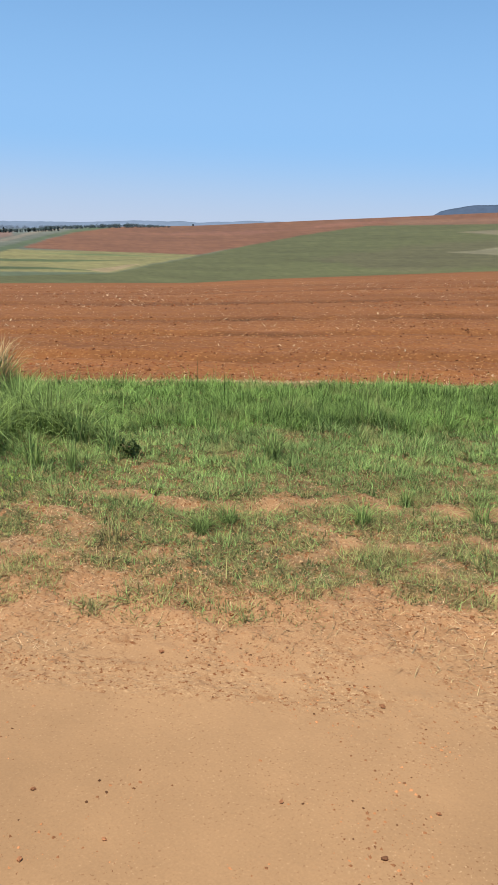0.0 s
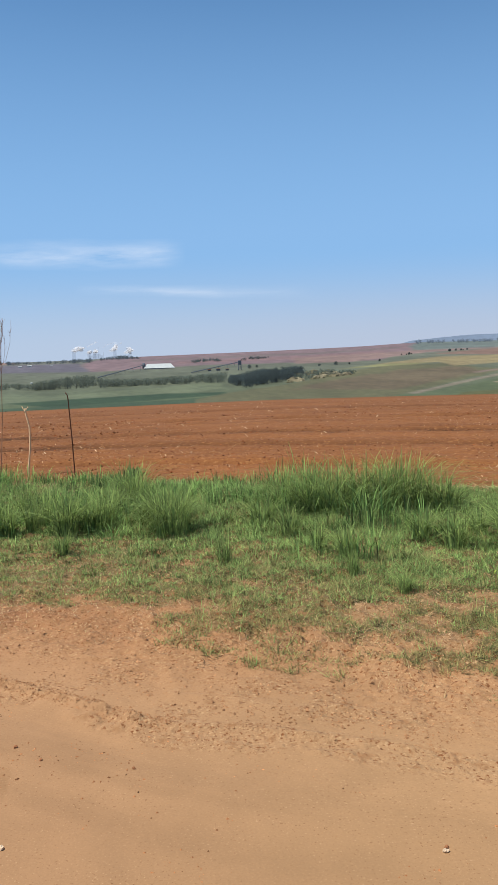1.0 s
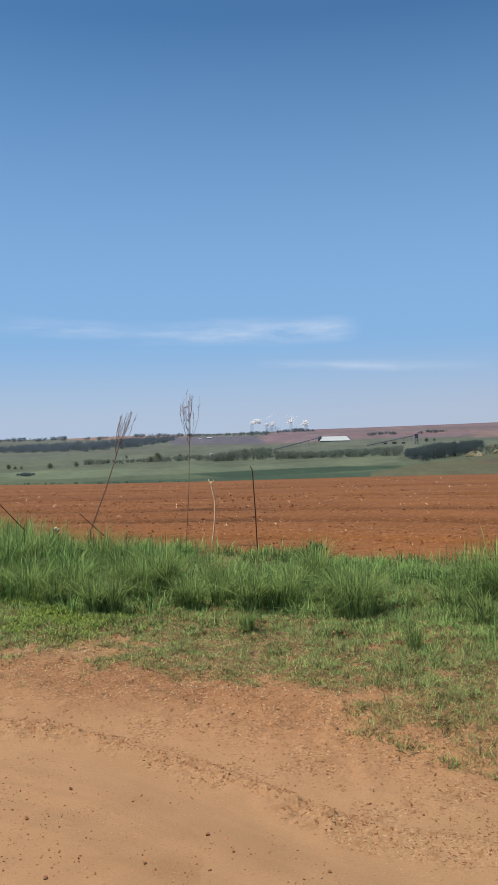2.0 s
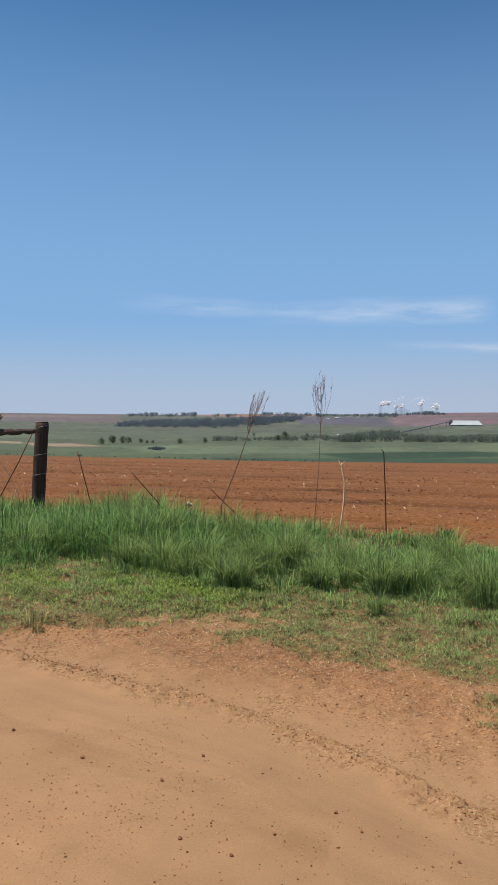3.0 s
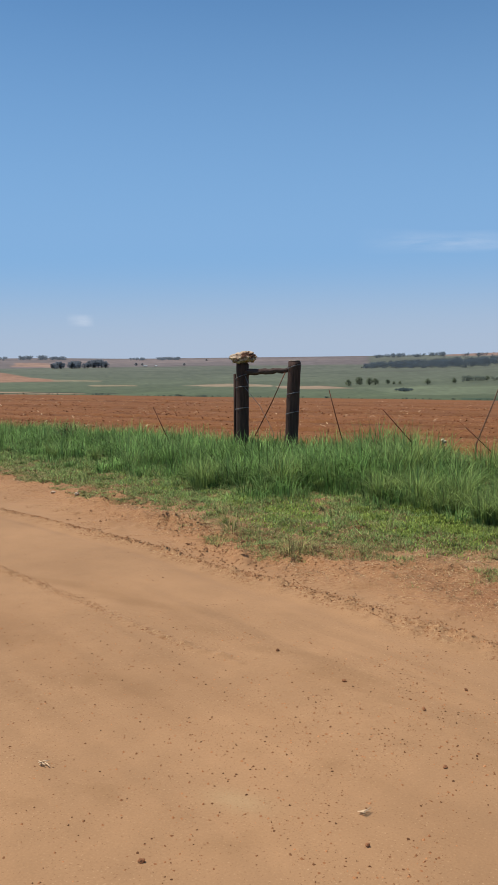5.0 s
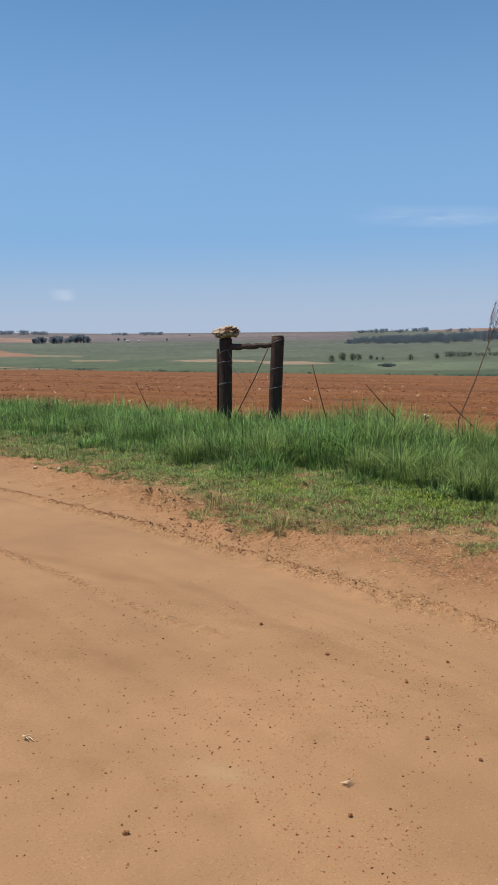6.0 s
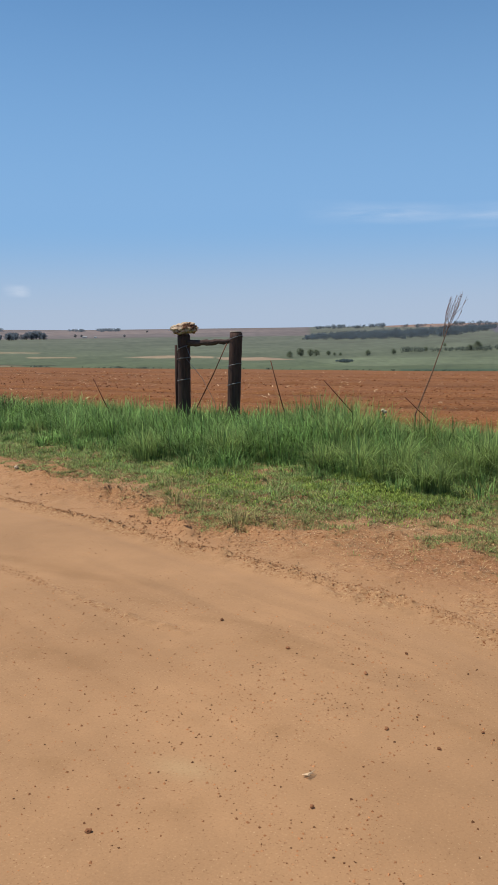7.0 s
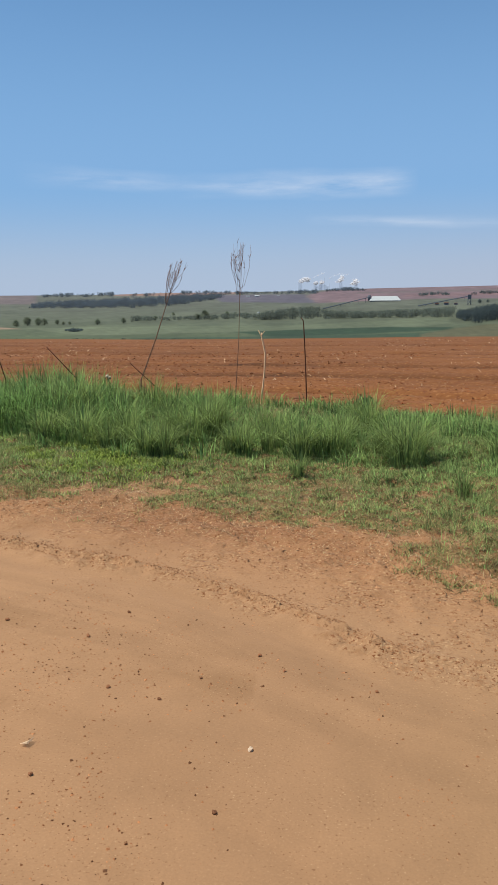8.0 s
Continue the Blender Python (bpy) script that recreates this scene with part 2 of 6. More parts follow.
def part(name, bm, material, parent=None, label="", smooth=True):
    """One bmesh as one mesh object, under a thing or a part."""
    me = bpy.data.meshes.new(name)
    for f in bm.faces:
        f.smooth = smooth
    bm.to_mesh(me)
    bm.free()
    me.materials.append(material)
    ob = new(name, me)
    ob.parent = parent
    return tagged(ob, label)


def thing(name, place, label, category, group="", kind="", turn=0.0):
    e = new(name)
    e.empty_display_size = 0.2
    e.matrix_basis = pose(*place, 0, 0, turn)
    return tagged(e, label, category, group, kind)


def tube(bm, pts, radii, sides=8, cap=True):
    """A round, tapered bar through the points."""
    pts = [Vector(p) for p in pts]
    if not hasattr(radii, "__len__"):
        radii = [radii] * len(pts)
    rings = []
    for i, p in enumerate(pts):
        d = (pts[min(i + 1, len(pts) - 1)] - pts[max(i - 1, 0)]).normalized()
        a = d.orthogonal().normalized() if abs(d.z) > 0.9 else d.cross(Vector((0, 0, 1))).normalized()
        b = d.cross(a)
        rings.append([bm.verts.new(p + (a * math.cos(2 * math.pi * k / sides) + b * math.sin(2 * math.pi * k / sides)) * radii[i]) for k in range(sides)])
    for r0, r1 in zip(rings, rings[1:]):
        for k in range(sides):
            bm.faces.new((r0[k], r0[(k + 1) % sides], r1[(k + 1) % sides], r1[k]))
    if cap:
        bm.faces.new(rings[0][::-1])
        bm.faces.new(rings[-1])
    return bm


def box(bm, x0, y0, z0, x1, y1, z1):
    v = [bm.verts.new(p) for p in ((x0, y0, z0), (x1, y0, z0), (x1, y1, z0), (x0, y1, z0), (x0, y0, z1), (x1, y0, z1), (x1, y1, z1), (x0, y1, z1))]
    for f in ((3, 2, 1, 0), (4, 5, 6, 7), (0, 1, 5, 4), (1, 2, 6, 5), (2, 3, 7, 6), (3, 0, 4, 7)):
        bm.faces.new([v[i] for i in f])
    return bm


rng = np.random.default_rng(7)


def hashed(i, j, seed):
    v = np.sin(i * 127.1 + j * 311.7 + seed * 74.7) * 43758.5453
    return v - np.floor(v)


def vnoise(x, y, seed=0):
    """Smooth value noise from 0 to 1."""
    i, j = np.floor(x), np.floor(y)
    u, v = x - i, y - j
    u, v = u * u * (3 - 2 * u), v * v * (3 - 2 * v)
    a, b, c, d = hashed(i, j, seed), hashed(i + 1, j, seed), hashed(i, j + 1, seed), hashed(i + 1, j + 1, seed)
    return (a * (1 - u) + b * u) * (1 - v) + (c * (1 - u) + d * u) * v


def fbm(x, y, seed=0, octaves=4):
    total, amp, norm = 0.0, 1.0, 0.0
    for k in range(octaves):
        total = total + amp * vnoise(x * 2.03 ** k, y * 2.03 ** k, seed + 13 * k)
        norm += amp
        amp *= 0.5
    return total / norm


def curve_of(*pairs):
    """A function of the bearing, smooth through (bearing, value) pairs."""
    a, v = np.array(pairs, dtype=float).T

    def at(az):
        return (np.interp(az - 1.5, a, v) + 2 * np.interp(az, a, v) + np.interp(az + 1.5, a, v)) / 4
    return at


# ---- the lie of the land: bearings in degrees right of +y, distances from the spot where the camera stands ----
ROAD_EDGE = curve_of((-180, 14), (-120, 14), (-60, 17), (-48, 12.6), (-41, 9.6), (-33, 7.1), (-27, 6.1), (-13, 5.5), (0, 4.8), (9, 4.25), (20, 4.0), (31, 3.85), (47, 3.6), (65, 3.65), (90, 4.0), (130, 9), (180, 14))
RUT = curve_of((-180, 12), (-120, 12), (-60, 13.8), (-48.3, 9.4), (-41, 7.5), (-32, 5.85), (-22, 4.85), (-15.6, 4.45), (-12.5, 4.2), (-2.5, 3.55), (2, 3.3), (20, 3.1), (45, 2.9), (65, 2.9), (90, 3.2), (130, 7), (180, 12))
FIELD_EDGE = curve_of((-180, 30), (-100, 30), (-60, 25), (-50, 20), (-41, 16.3), (-31, 13.0), (-22, 11.8), (-12, 10.9), (-3, 10.3), (8, 9.6), (20, 9.1), (29, 8.95), (36, 8.8), (49, 8.95), (64, 9.8), (90, 14), (180, 30))
CREST = curve_of((-180, -1.5), (-60, -1.4), (-48, -1.97), (-40, -2.27), (-31.5, -2.62), (-22, -2.9), (-15, -3.08), (-9, -3.16), (0, -3.15), (6, -3.08), (12, -3.04), (16, -3.05), (27, -3.0), (36, -2.72), (43, -2.5), (46, -2.2), (54, -1.6), (62, -0.95), (75, -0.3), (180, -1.5))
SKYLINE = curve_of((-180, 0.3), (-60, 0.3), (-47.7, 0.25), (-43.5, 0.24), (-40, 0.15), (-37, 0.06), (-25, -0.04), (-16.5, -0.1), (-12.9, 0.0), (-8, -0.02), (-2.7, 0.02), (0, 0.12), (4, 0.16), (9, 0.22), (16, 0.34), (19, 0.5), (23, 0.42), (30, 0.5), (34.6, 0.8), (42.4, 1.2), (50.5, 1.86), (62, 2.72), (75, 3.3), (120, 1.0), (180, 0.3))
RUT_LINE = ((-5.0, -4.06, -3.2, -2.56, -2.1), (4.53, 4.18, 3.86, 3.6, 3.5))  # the inner wheel track
LANE = ((-4.92, -4.08, -3.03, -2.0, -1.57, -1.16, -0.3), (4.4, 4.3, 4.1, 3.7, 3.5, 3.3, 2.9))  # where wheels have darkened the road
R_CREST, R_VALE, R_FAR, R_END = 60.0, 300.0, 4000.0, 4900.0
EYE = 1.5
TAN = lambda e: np.tan(np.radians(e))


def far_el(az, r):
    """The height angle of the land beyond the vale."""
    lo, hi = CREST(az) - 0.25, SKYLINE(az)
    g = (1 / r - 1 / R_FAR) / (1 / R_VALE - 1 / R_FAR)
    return hi - (hi - lo) * g


def far_r(az, el):
    lo, hi = CREST(az) - 0.25, SKYLINE(az)
    g = np.clip((hi - el) / (hi - lo), 0.0, 1.0)
    return 1 / (g * (1 / R_VALE - 1 / R_FAR) + 1 / R_FAR)


def land_height(az, r):
    """The ground's height at a bearing and a distance (arrays)."""
    x, y = r * np.sin(np.radians(az)), r * np.cos(np.radians(az))
    edge, rut, field = ROAD_EDGE(az), RUT(az), FIELD_EDGE(az)
    wob = 0.10 * (fbm(x * 0.9, y * 0.9, 3) - 0.5)
    s = (r - rut) / np.maximum(edge - rut, 0.3) + wob * 1.5
    lump = fbm(x * 3.1, y * 3.1, 5) - 0.5
    fine = fbm(x * 11, y * 11, 9) - 0.5
    road = 0.012 * (fbm(x * 0.8, y * 0.8, 21) - 0.5) + 0.006 * lump
    dr = r - rut + 0.05 * (fbm(x * 1.6, y * 1.6, 35, 2) - 0.5)
    broken = np.clip(fbm(x * 2.5, y * 2.5, 33, 2) * 3 - 0.5, 0.4, 1)
    lumps = np.clip(fbm(x * 15, y * 15, 31, 3) - 0.36, 0, 1)
    cut = 0.020 / (1 + np.exp(-np.clip(dr / 0.014, -40, 40))) * np.exp(-np.clip(dr, 0, 9) / 0.5)
    cut = cut + broken * (0.10 * lumps * np.exp(-((dr - 0.01) / 0.034) ** 2) + 0.07 * lumps * np.exp(-((dr + 0.10) / 0.07) ** 2))
    cut = (cut - 0.014 * np.exp(-((dr + 0.25) / 0.14) ** 2)) * np.clip((az + 62) / 6, 0, 1) * np.clip((24 - az) / 25, 0.3, 1)
    inner = y - np.interp(x, RUT_LINE[0], RUT_LINE[1]) + 0.05 * (fbm(x * 1.4, y * 1.4, 36, 2) - 0.5)
    cut = cut + 0.06 * lumps * np.exp(-(inner / 0.035) ** 2) * np.clip(fbm(x * 2.1, y * 2.1, 37, 2) * 4 - 1.4, 0, 1) * ((x > RUT_LINE[0][0]) & (x < RUT_LINE[0][-1]))
    crust = np.clip(fbm(x * 8.5, y * 8.5, 201, 3) - 0.5, 0, 1) * np.clip(fbm(x * 1.9, y * 1.9, 203, 2) * 4 - 1.4, 0, 1) * np.clip(s * 3, 0, 1) * np.clip((1.5 - s) * 3, 0, 1)
    cut = cut + crust * (0.06 + 0.22 * np.exp(-((az + 35) / 5) ** 2))
    margin = np.clip((s - 0.1) / 0.9, 0, 1)
    grit = 1 - 2 * np.abs(fbm(x * 13, y * 13, 11, 3) - 0.5)
    clump = np.clip(fbm(x * 1.7, y * 1.7, 17, 3) * 3 - 0.9, 0, 1)
    verge = margin * (0.045 + 0.06 * lump + 0.05 * fine + (0.030 * (grit - 0.75) + 0.028 * (fbm(x * 27, y * 27, 19, 2) - 0.5)) * (0.35 + clump)) * np.clip((field - r) / 0.6 + 1, 0.3, 1)
    near = road + cut + verge
    zc = EYE + R_CREST * TAN(CREST(az))
    u = np.clip((r - field) / (R_CREST - field), 0, 1)
    furrow = 0.020 * np.sin((r - field) * 2 * np.pi / 0.78 + 1.5 * fbm(x * 0.2, y * 0.2, 8)) + 0.05 * (fbm(x * 1.7, y * 1.7, 41) - 0.5) + 0.05 * (fbm(x * 6, y * 6, 43) - 0.5)
    away = r - field + 0.5 * (fbm(az * 0.08, az * 0.02 + 3, 47, 2) - 0.5)
    for d in (2.7, 6.5, 10.4, 17.5, 27.0):
        furrow = furrow - 0.07 * np.exp(-((away - d) / 0.16) ** 2) + 0.05 * np.exp(-((away - d - 0.4) / 0.2) ** 2)
    plough = zc * (0.86 * u + 0.14 * u * u) + furrow * np.clip(u * 40, 0, 1) * np.clip(1.25 - u, 0.25, 1)
    z = np.where(r < field, near, near * np.exp(-(r - field) * 2) + plough)
    dip = CREST(az) - 0.25 - 1.2 * np.sin(np.pi * np.clip((r - R_CREST) / (R_VALE - R_CREST), 0, 1)) + 0.25 * np.clip(1 - (r - R_CREST) / 40, 0, 1)
    z = np.where(r > R_CREST, EYE + r * TAN(dip), z)
    z = np.where(r > R_VALE, EYE + r * TAN(far_el(az, np.clip(r, R_VALE, R_FAR))), z)
    z = np.where(r > R_FAR, EYE + R_FAR * TAN(SKYLINE(az)) - (r - R_FAR) * 0.06, z)
    return z


def ground_at(az, r):
    z = float(land_height(np.array([float(az)]), np.array([float(r)]))[0])
    return (r * math.sin(radians(az)), r * math.cos(radians(az)), z)


def ground_xy(x, y):
    return ground_at(math.degrees(math.atan2(x, y)), math.hypot(x, y))


def far_at(az, el):
    """The spot of the far land that is seen at this bearing and height angle, and its distance."""
    r = float(far_r(np.array([float(az)]), np.array([float(el)]))[0])
    return ground_at(az, r), r


# patches of farmland: (colour with its haze, softness in degrees, corners as bearing and height angle)
PATCHES = []


def patch(tone, soft, *corners):
    PATCHES.append((tone, soft, *corners))


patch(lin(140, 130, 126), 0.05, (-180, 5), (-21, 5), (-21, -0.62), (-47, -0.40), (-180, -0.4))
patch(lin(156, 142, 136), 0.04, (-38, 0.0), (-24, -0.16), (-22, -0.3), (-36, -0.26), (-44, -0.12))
patch(lin(186, 152, 128), 0.04, (-44.4, -0.05), (-42.2, -0.12), (-42.0, -0.42), (-44.8, -0.3))
patch(lin(182, 140, 108), 0.03, (-70, -0.5), (-47.7, -0.56), (-45.2, -0.68), (-43.4, -1.05), (-40.9, -1.34), (-47.7, -1.27), (-70, -1.2))
patch(lin(190, 164, 128), 0.03, (-70, -1.7), (-47.8, -1.80), (-40.5, -2.10), (-40.0, -2.20), (-47.8, -2.02), (-70, -2))
patch(lin(84, 92, 64), 0.02, (-60, -1.9), (-47.5, -1.97), (-42, -2.02), (-38, -2.2), (-38, -2.26), (-42, -2.09), (-47.5, -2.03), (-60, -1.97))
patch(lin(176, 160, 122), 0.03, (-39.8, -1.62), (-36.8, -1.70), (-36.6, -1.78), (-39.6, -1.72))
patch(lin(170, 158, 122), 0.03, (-42, -1.2), (-38.8, -1.36), (-38.9, -1.42), (-42, -1.3))
patch(lin(182, 162, 128), 0.03, (-33.4, -1.80), (-30.3, -1.74), (-27.4, -1.90), (-27.6, -2.0), (-32.2, -1.90))
patch(lin(184, 160, 128), 0.03, (-27.2, -1.96), (-23.9, -2.02), (-22.0, -2.20), (-24.5, -2.22), (-27.0, -2.14))
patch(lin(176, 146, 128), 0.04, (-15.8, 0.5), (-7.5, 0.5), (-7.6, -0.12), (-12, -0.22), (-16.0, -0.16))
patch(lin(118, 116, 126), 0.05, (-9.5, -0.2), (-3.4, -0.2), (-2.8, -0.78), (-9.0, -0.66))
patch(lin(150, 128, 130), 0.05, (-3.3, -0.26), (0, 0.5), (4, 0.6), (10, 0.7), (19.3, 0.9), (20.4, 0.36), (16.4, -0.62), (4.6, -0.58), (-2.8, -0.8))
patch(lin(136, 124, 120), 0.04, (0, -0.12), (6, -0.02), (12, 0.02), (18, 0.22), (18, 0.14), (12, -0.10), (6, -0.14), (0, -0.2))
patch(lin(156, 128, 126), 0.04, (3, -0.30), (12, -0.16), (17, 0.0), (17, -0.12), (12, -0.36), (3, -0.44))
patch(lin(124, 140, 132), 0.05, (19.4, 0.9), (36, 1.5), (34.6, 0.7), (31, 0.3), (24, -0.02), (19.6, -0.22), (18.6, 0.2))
patch(lin(124, 138, 104), 0.05, (-22, -2.15), (-14, -2.2), (-4.2, -2.26), (5.7, -1.76), (6.2, -2.10), (4.5, -2.36), (-3, -2.62), (-18, -2.72))
patch(lin(72, 98, 68), 0.04, (-8.2, -2.66), (-3.2, -2.52), (2, -2.40), (6.4, -2.44), (6, -2.62), (0, -2.86), (-5.5, -3.0))
patch(lin(80, 104, 74), 0.04, (-15, -2.95), (-6, -2.98), (2, -2.86), (6, -2.70), (6, -3.4), (-15, -3.4))
patch(lin(116, 118, 82), 0.06, (4.4, -2.86), (7.5, -2.35), (11.3, -1.96), (13.8, -1.34), (17, -0.98), (20.7, -0.92), (24.1, -1.38), (25.7, -1.25), (18.4, -2.80), (16, -3.4), (4, -3.4))
patch(lin(120, 109, 82), 0.12, (10.6, -2.4), (13, -1.9), (18, -1.3), (21.6, -1.14), (23.5, -1.5), (20.5, -2.1), (17.6, -2.6))
patch(lin(160, 136, 126), 0.04, (10.9, -0.68), (14.8, -0.66), (19.6, -0.20), (24.4, -0.02), (24.4, 0.02), (19, -0.05), (10.9, -0.3))
patch(lin(150, 152, 100), 0.04, (14.0, -1.10), (18.6, -0.68), (20.4, -0.82), (18.6, -0.98))
patch(lin(166, 154, 108), 0.03, (16.4, -0.88), (20.3, -0.50), (25.6, -0.46), (27.2, -0.60), (25.2, -0.94), (21.4, -1.12), (20.5, -0.84))
patch(lin(154, 126, 108), 0.03, (20, -0.30), (24.5, -0.02), (28.5, 0.36), (31.2, 0.50), (30.8, 0.10), (28.8, -0.36), (25.8, -0.52))
patch(lin(104, 120, 82), 0.05, (20.4, -2.9), (24.3, -2.0), (26.6, -1.5), (30.6, -0.5), (33.6, 0.36), (35.8, 0.9), (38.4, 1.0), (33.9, 0.3), (31.4, -0.6), (30, -1.2), (30.2, -2.4), (22, -3.2))
patch(lin(156, 152, 92), 0.05, (25.0, -2.24), (28, -1.5), (30.9, -0.72), (36, -0.66), (43.0, -0.62), (40, -1.30), (37.3, -1.98), (31.6, -2.1))
patch(lin(100, 116, 68), 0.04, (28.5, -1.5), (34, -1.42), (39.5, -1.1), (36.5, -1.2), (30, -1.32))
patch(lin(96, 112, 66), 0.04, (27.5, -2.06), (33, -1.9), (37, -1.92), (33, -1.76), (28.2, -1.84))
patch(lin(124, 142, 84), 0.04, (31.5, -0.92), (36, -0.92), (41.5, -0.86), (37, -0.8))
patch(lin(176, 158, 112), 0.03, (35.6, -1.86), (38.0, -1.50), (39.2, -1.32), (38.2, -1.66), (37.0, -1.98))
patch(lin(148, 102, 68), 0.03, (31.6, -0.60), (33.2, 0.0), (34.6, 0.44), (37.5, 0.95), (42.4, 2.0), (62, 5), (90, 5), (90, 2.6), (62, 2.05), (53.8, 1.64), (46.1, 0.10), (43.0, -0.62), (36, -0.66))
patch(lin(160, 110, 80), 0.08, (38, 0.5), (50, 1.3), (58, 2.3), (52, 1.75), (46, 0.75))
patch(lin(152, 112, 80), 0.10, (55, 2.02), (62, 2.36), (90, 2.9), (90, 2.2), (62, 1.92), (56, 1.72))
patch(lin(110, 114, 66), 0.03, (22, -2.86), (31.5, -2.34), (37.3, -2.02), (40.2, -1.32), (43.2, -0.64), (46.1, 0.10), (50, 0.95), (53.8, 1.64), (62, 2.02), (90, 2.5), (90, -4), (20, -4))
patch(lin(112, 110, 70), 0.25, (50, -0.6), (58, 0.7), (64, 1.1), (64, -0.4), (56, -1.2))
patch(lin(150, 146, 110), 0.04, (59.0, 0.14), (60.6, 0.30), (62.1, 0.58), (66, 0.8), (66, 0.4), (62.2, 0.12))
patch(lin(146, 138, 104), 0.05, (59.6, 1.44), (62.0, 1.64), (66, 1.9), (66, 1.6), (62.1, 1.34))
patch(lin(152, 144, 122), 0.03, (18.3, -2.86), (22, -2.1), (25.6, -1.42), (30.1, -0.16), (32.4, 0.5), (34.6, 0.84), (34.7, 0.78), (32.6, 0.38), (30.5, -0.24), (26.1, -1.48), (22.4, -2.16), (19.0, -2.9))
patch(lin(150, 132, 118), 0.02, (22.6, -1.56), (25.5, -1.22), (29.8, -0.14), (30.0, -0.16), (25.6, -1.30), (22.9, -1.62))
patch(lin(184, 172, 140), 0.02, (24.0, -2.20), (26.2, -2.06), (26.3, -2.16), (24.2, -2.28))


def paint_land(az, el):
    """The base colours of the far land, with distance haze painted in."""
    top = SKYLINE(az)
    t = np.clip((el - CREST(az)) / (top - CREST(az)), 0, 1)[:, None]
    # haze in the colour: paler and greyer-blue towards the skyline
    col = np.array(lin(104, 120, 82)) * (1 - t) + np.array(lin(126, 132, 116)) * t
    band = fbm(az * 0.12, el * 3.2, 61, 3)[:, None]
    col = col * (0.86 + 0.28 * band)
    for tone, soft, *corners in PATCHES:
        a, e = np.array(corners).T
        wa = az + 0.10 * (fbm(az * 1.3, el * 5, 71, 3) - 0.5) * 4 * soft / 0.04
        we = el + (fbm(az * 0.9, el * 2, 73, 3) - 0.5) * soft * 1.2
        inside = np.zeros(len(az), dtype=bool)
        near = np.full(len(az), 1e9)
        m = len(a)
        for i in range(m):
            j = (i + 1) % m
            hit = (e[i] > we) != (e[j] > we)
            inside ^= hit & (wa < (a[j] - a[i]) * (we - e[i]) / (e[j] - e[i] + 1e-12) + a[i])
            da, de = (a[j] - a[i]) * 0.3, e[j] - e[i]
            k = np.clip((((wa - a[i]) * 0.3) * da + (we - e[i]) * de) / (da * da + de * de + 1e-12), 0, 1)
            near = np.minimum(near, np.hypot((wa - a[i]) * 0.3 - k * da, we - e[i] - k * de))
        w = np.clip(0.5 + np.where(inside, near, -near) / soft, 0, 1)[:, None]
        col = col * (1 - w) + np.array(tone) * (0.93 + 0.14 * band) * w
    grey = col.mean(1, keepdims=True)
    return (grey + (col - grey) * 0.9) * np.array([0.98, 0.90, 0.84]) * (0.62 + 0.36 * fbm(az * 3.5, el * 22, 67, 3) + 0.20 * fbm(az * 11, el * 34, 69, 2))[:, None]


def grass_cover(az, r, x, y):
    """How thickly the verge is grown over, from below 0 (bare) to above 1."""
    edge = ROAD_EDGE(az)
    u = (r - edge) / (FIELD_EDGE(az) - edge)
    broad, tiny = fbm(x * 1.3, y * 1.3, 111, 4), fbm(x * 5, y * 5, 113, 3)
    want = np.clip((u + 0.09) * 4.2, 0, 1) * 1.2 + (broad - 0.5) * 2.3 + (tiny - 0.5) * 2.2
    east = np.clip((az - 18) / 12, 0, 1)
    strip = np.exp(-((u - 0.215 - 0.015 * np.sin(az * 0.35)) / 0.034) ** 2) * np.clip((az - 27) / 8, 0, 1) * np.clip(broad * 5 - 1.6 + (tiny - 0.5) * 2.5, 0.15, 1)
    sward = 1.3 * east * np.clip((u - 0.25) / 0.05, 0, 1)
    tongue = 0.75 * np.exp(-((az - 22) / 9) ** 2) * np.clip((u + 0.03) * 9, 0, 1) * np.clip((0.35 - u) * 6, 0, 1)
    return want + tongue - strip * 1.35 + sward + 0.30 * np.clip((u - 0.55) * 4, 0, 1) - 0.4 * np.clip((-u - 0.05) * 12, 0, 1)


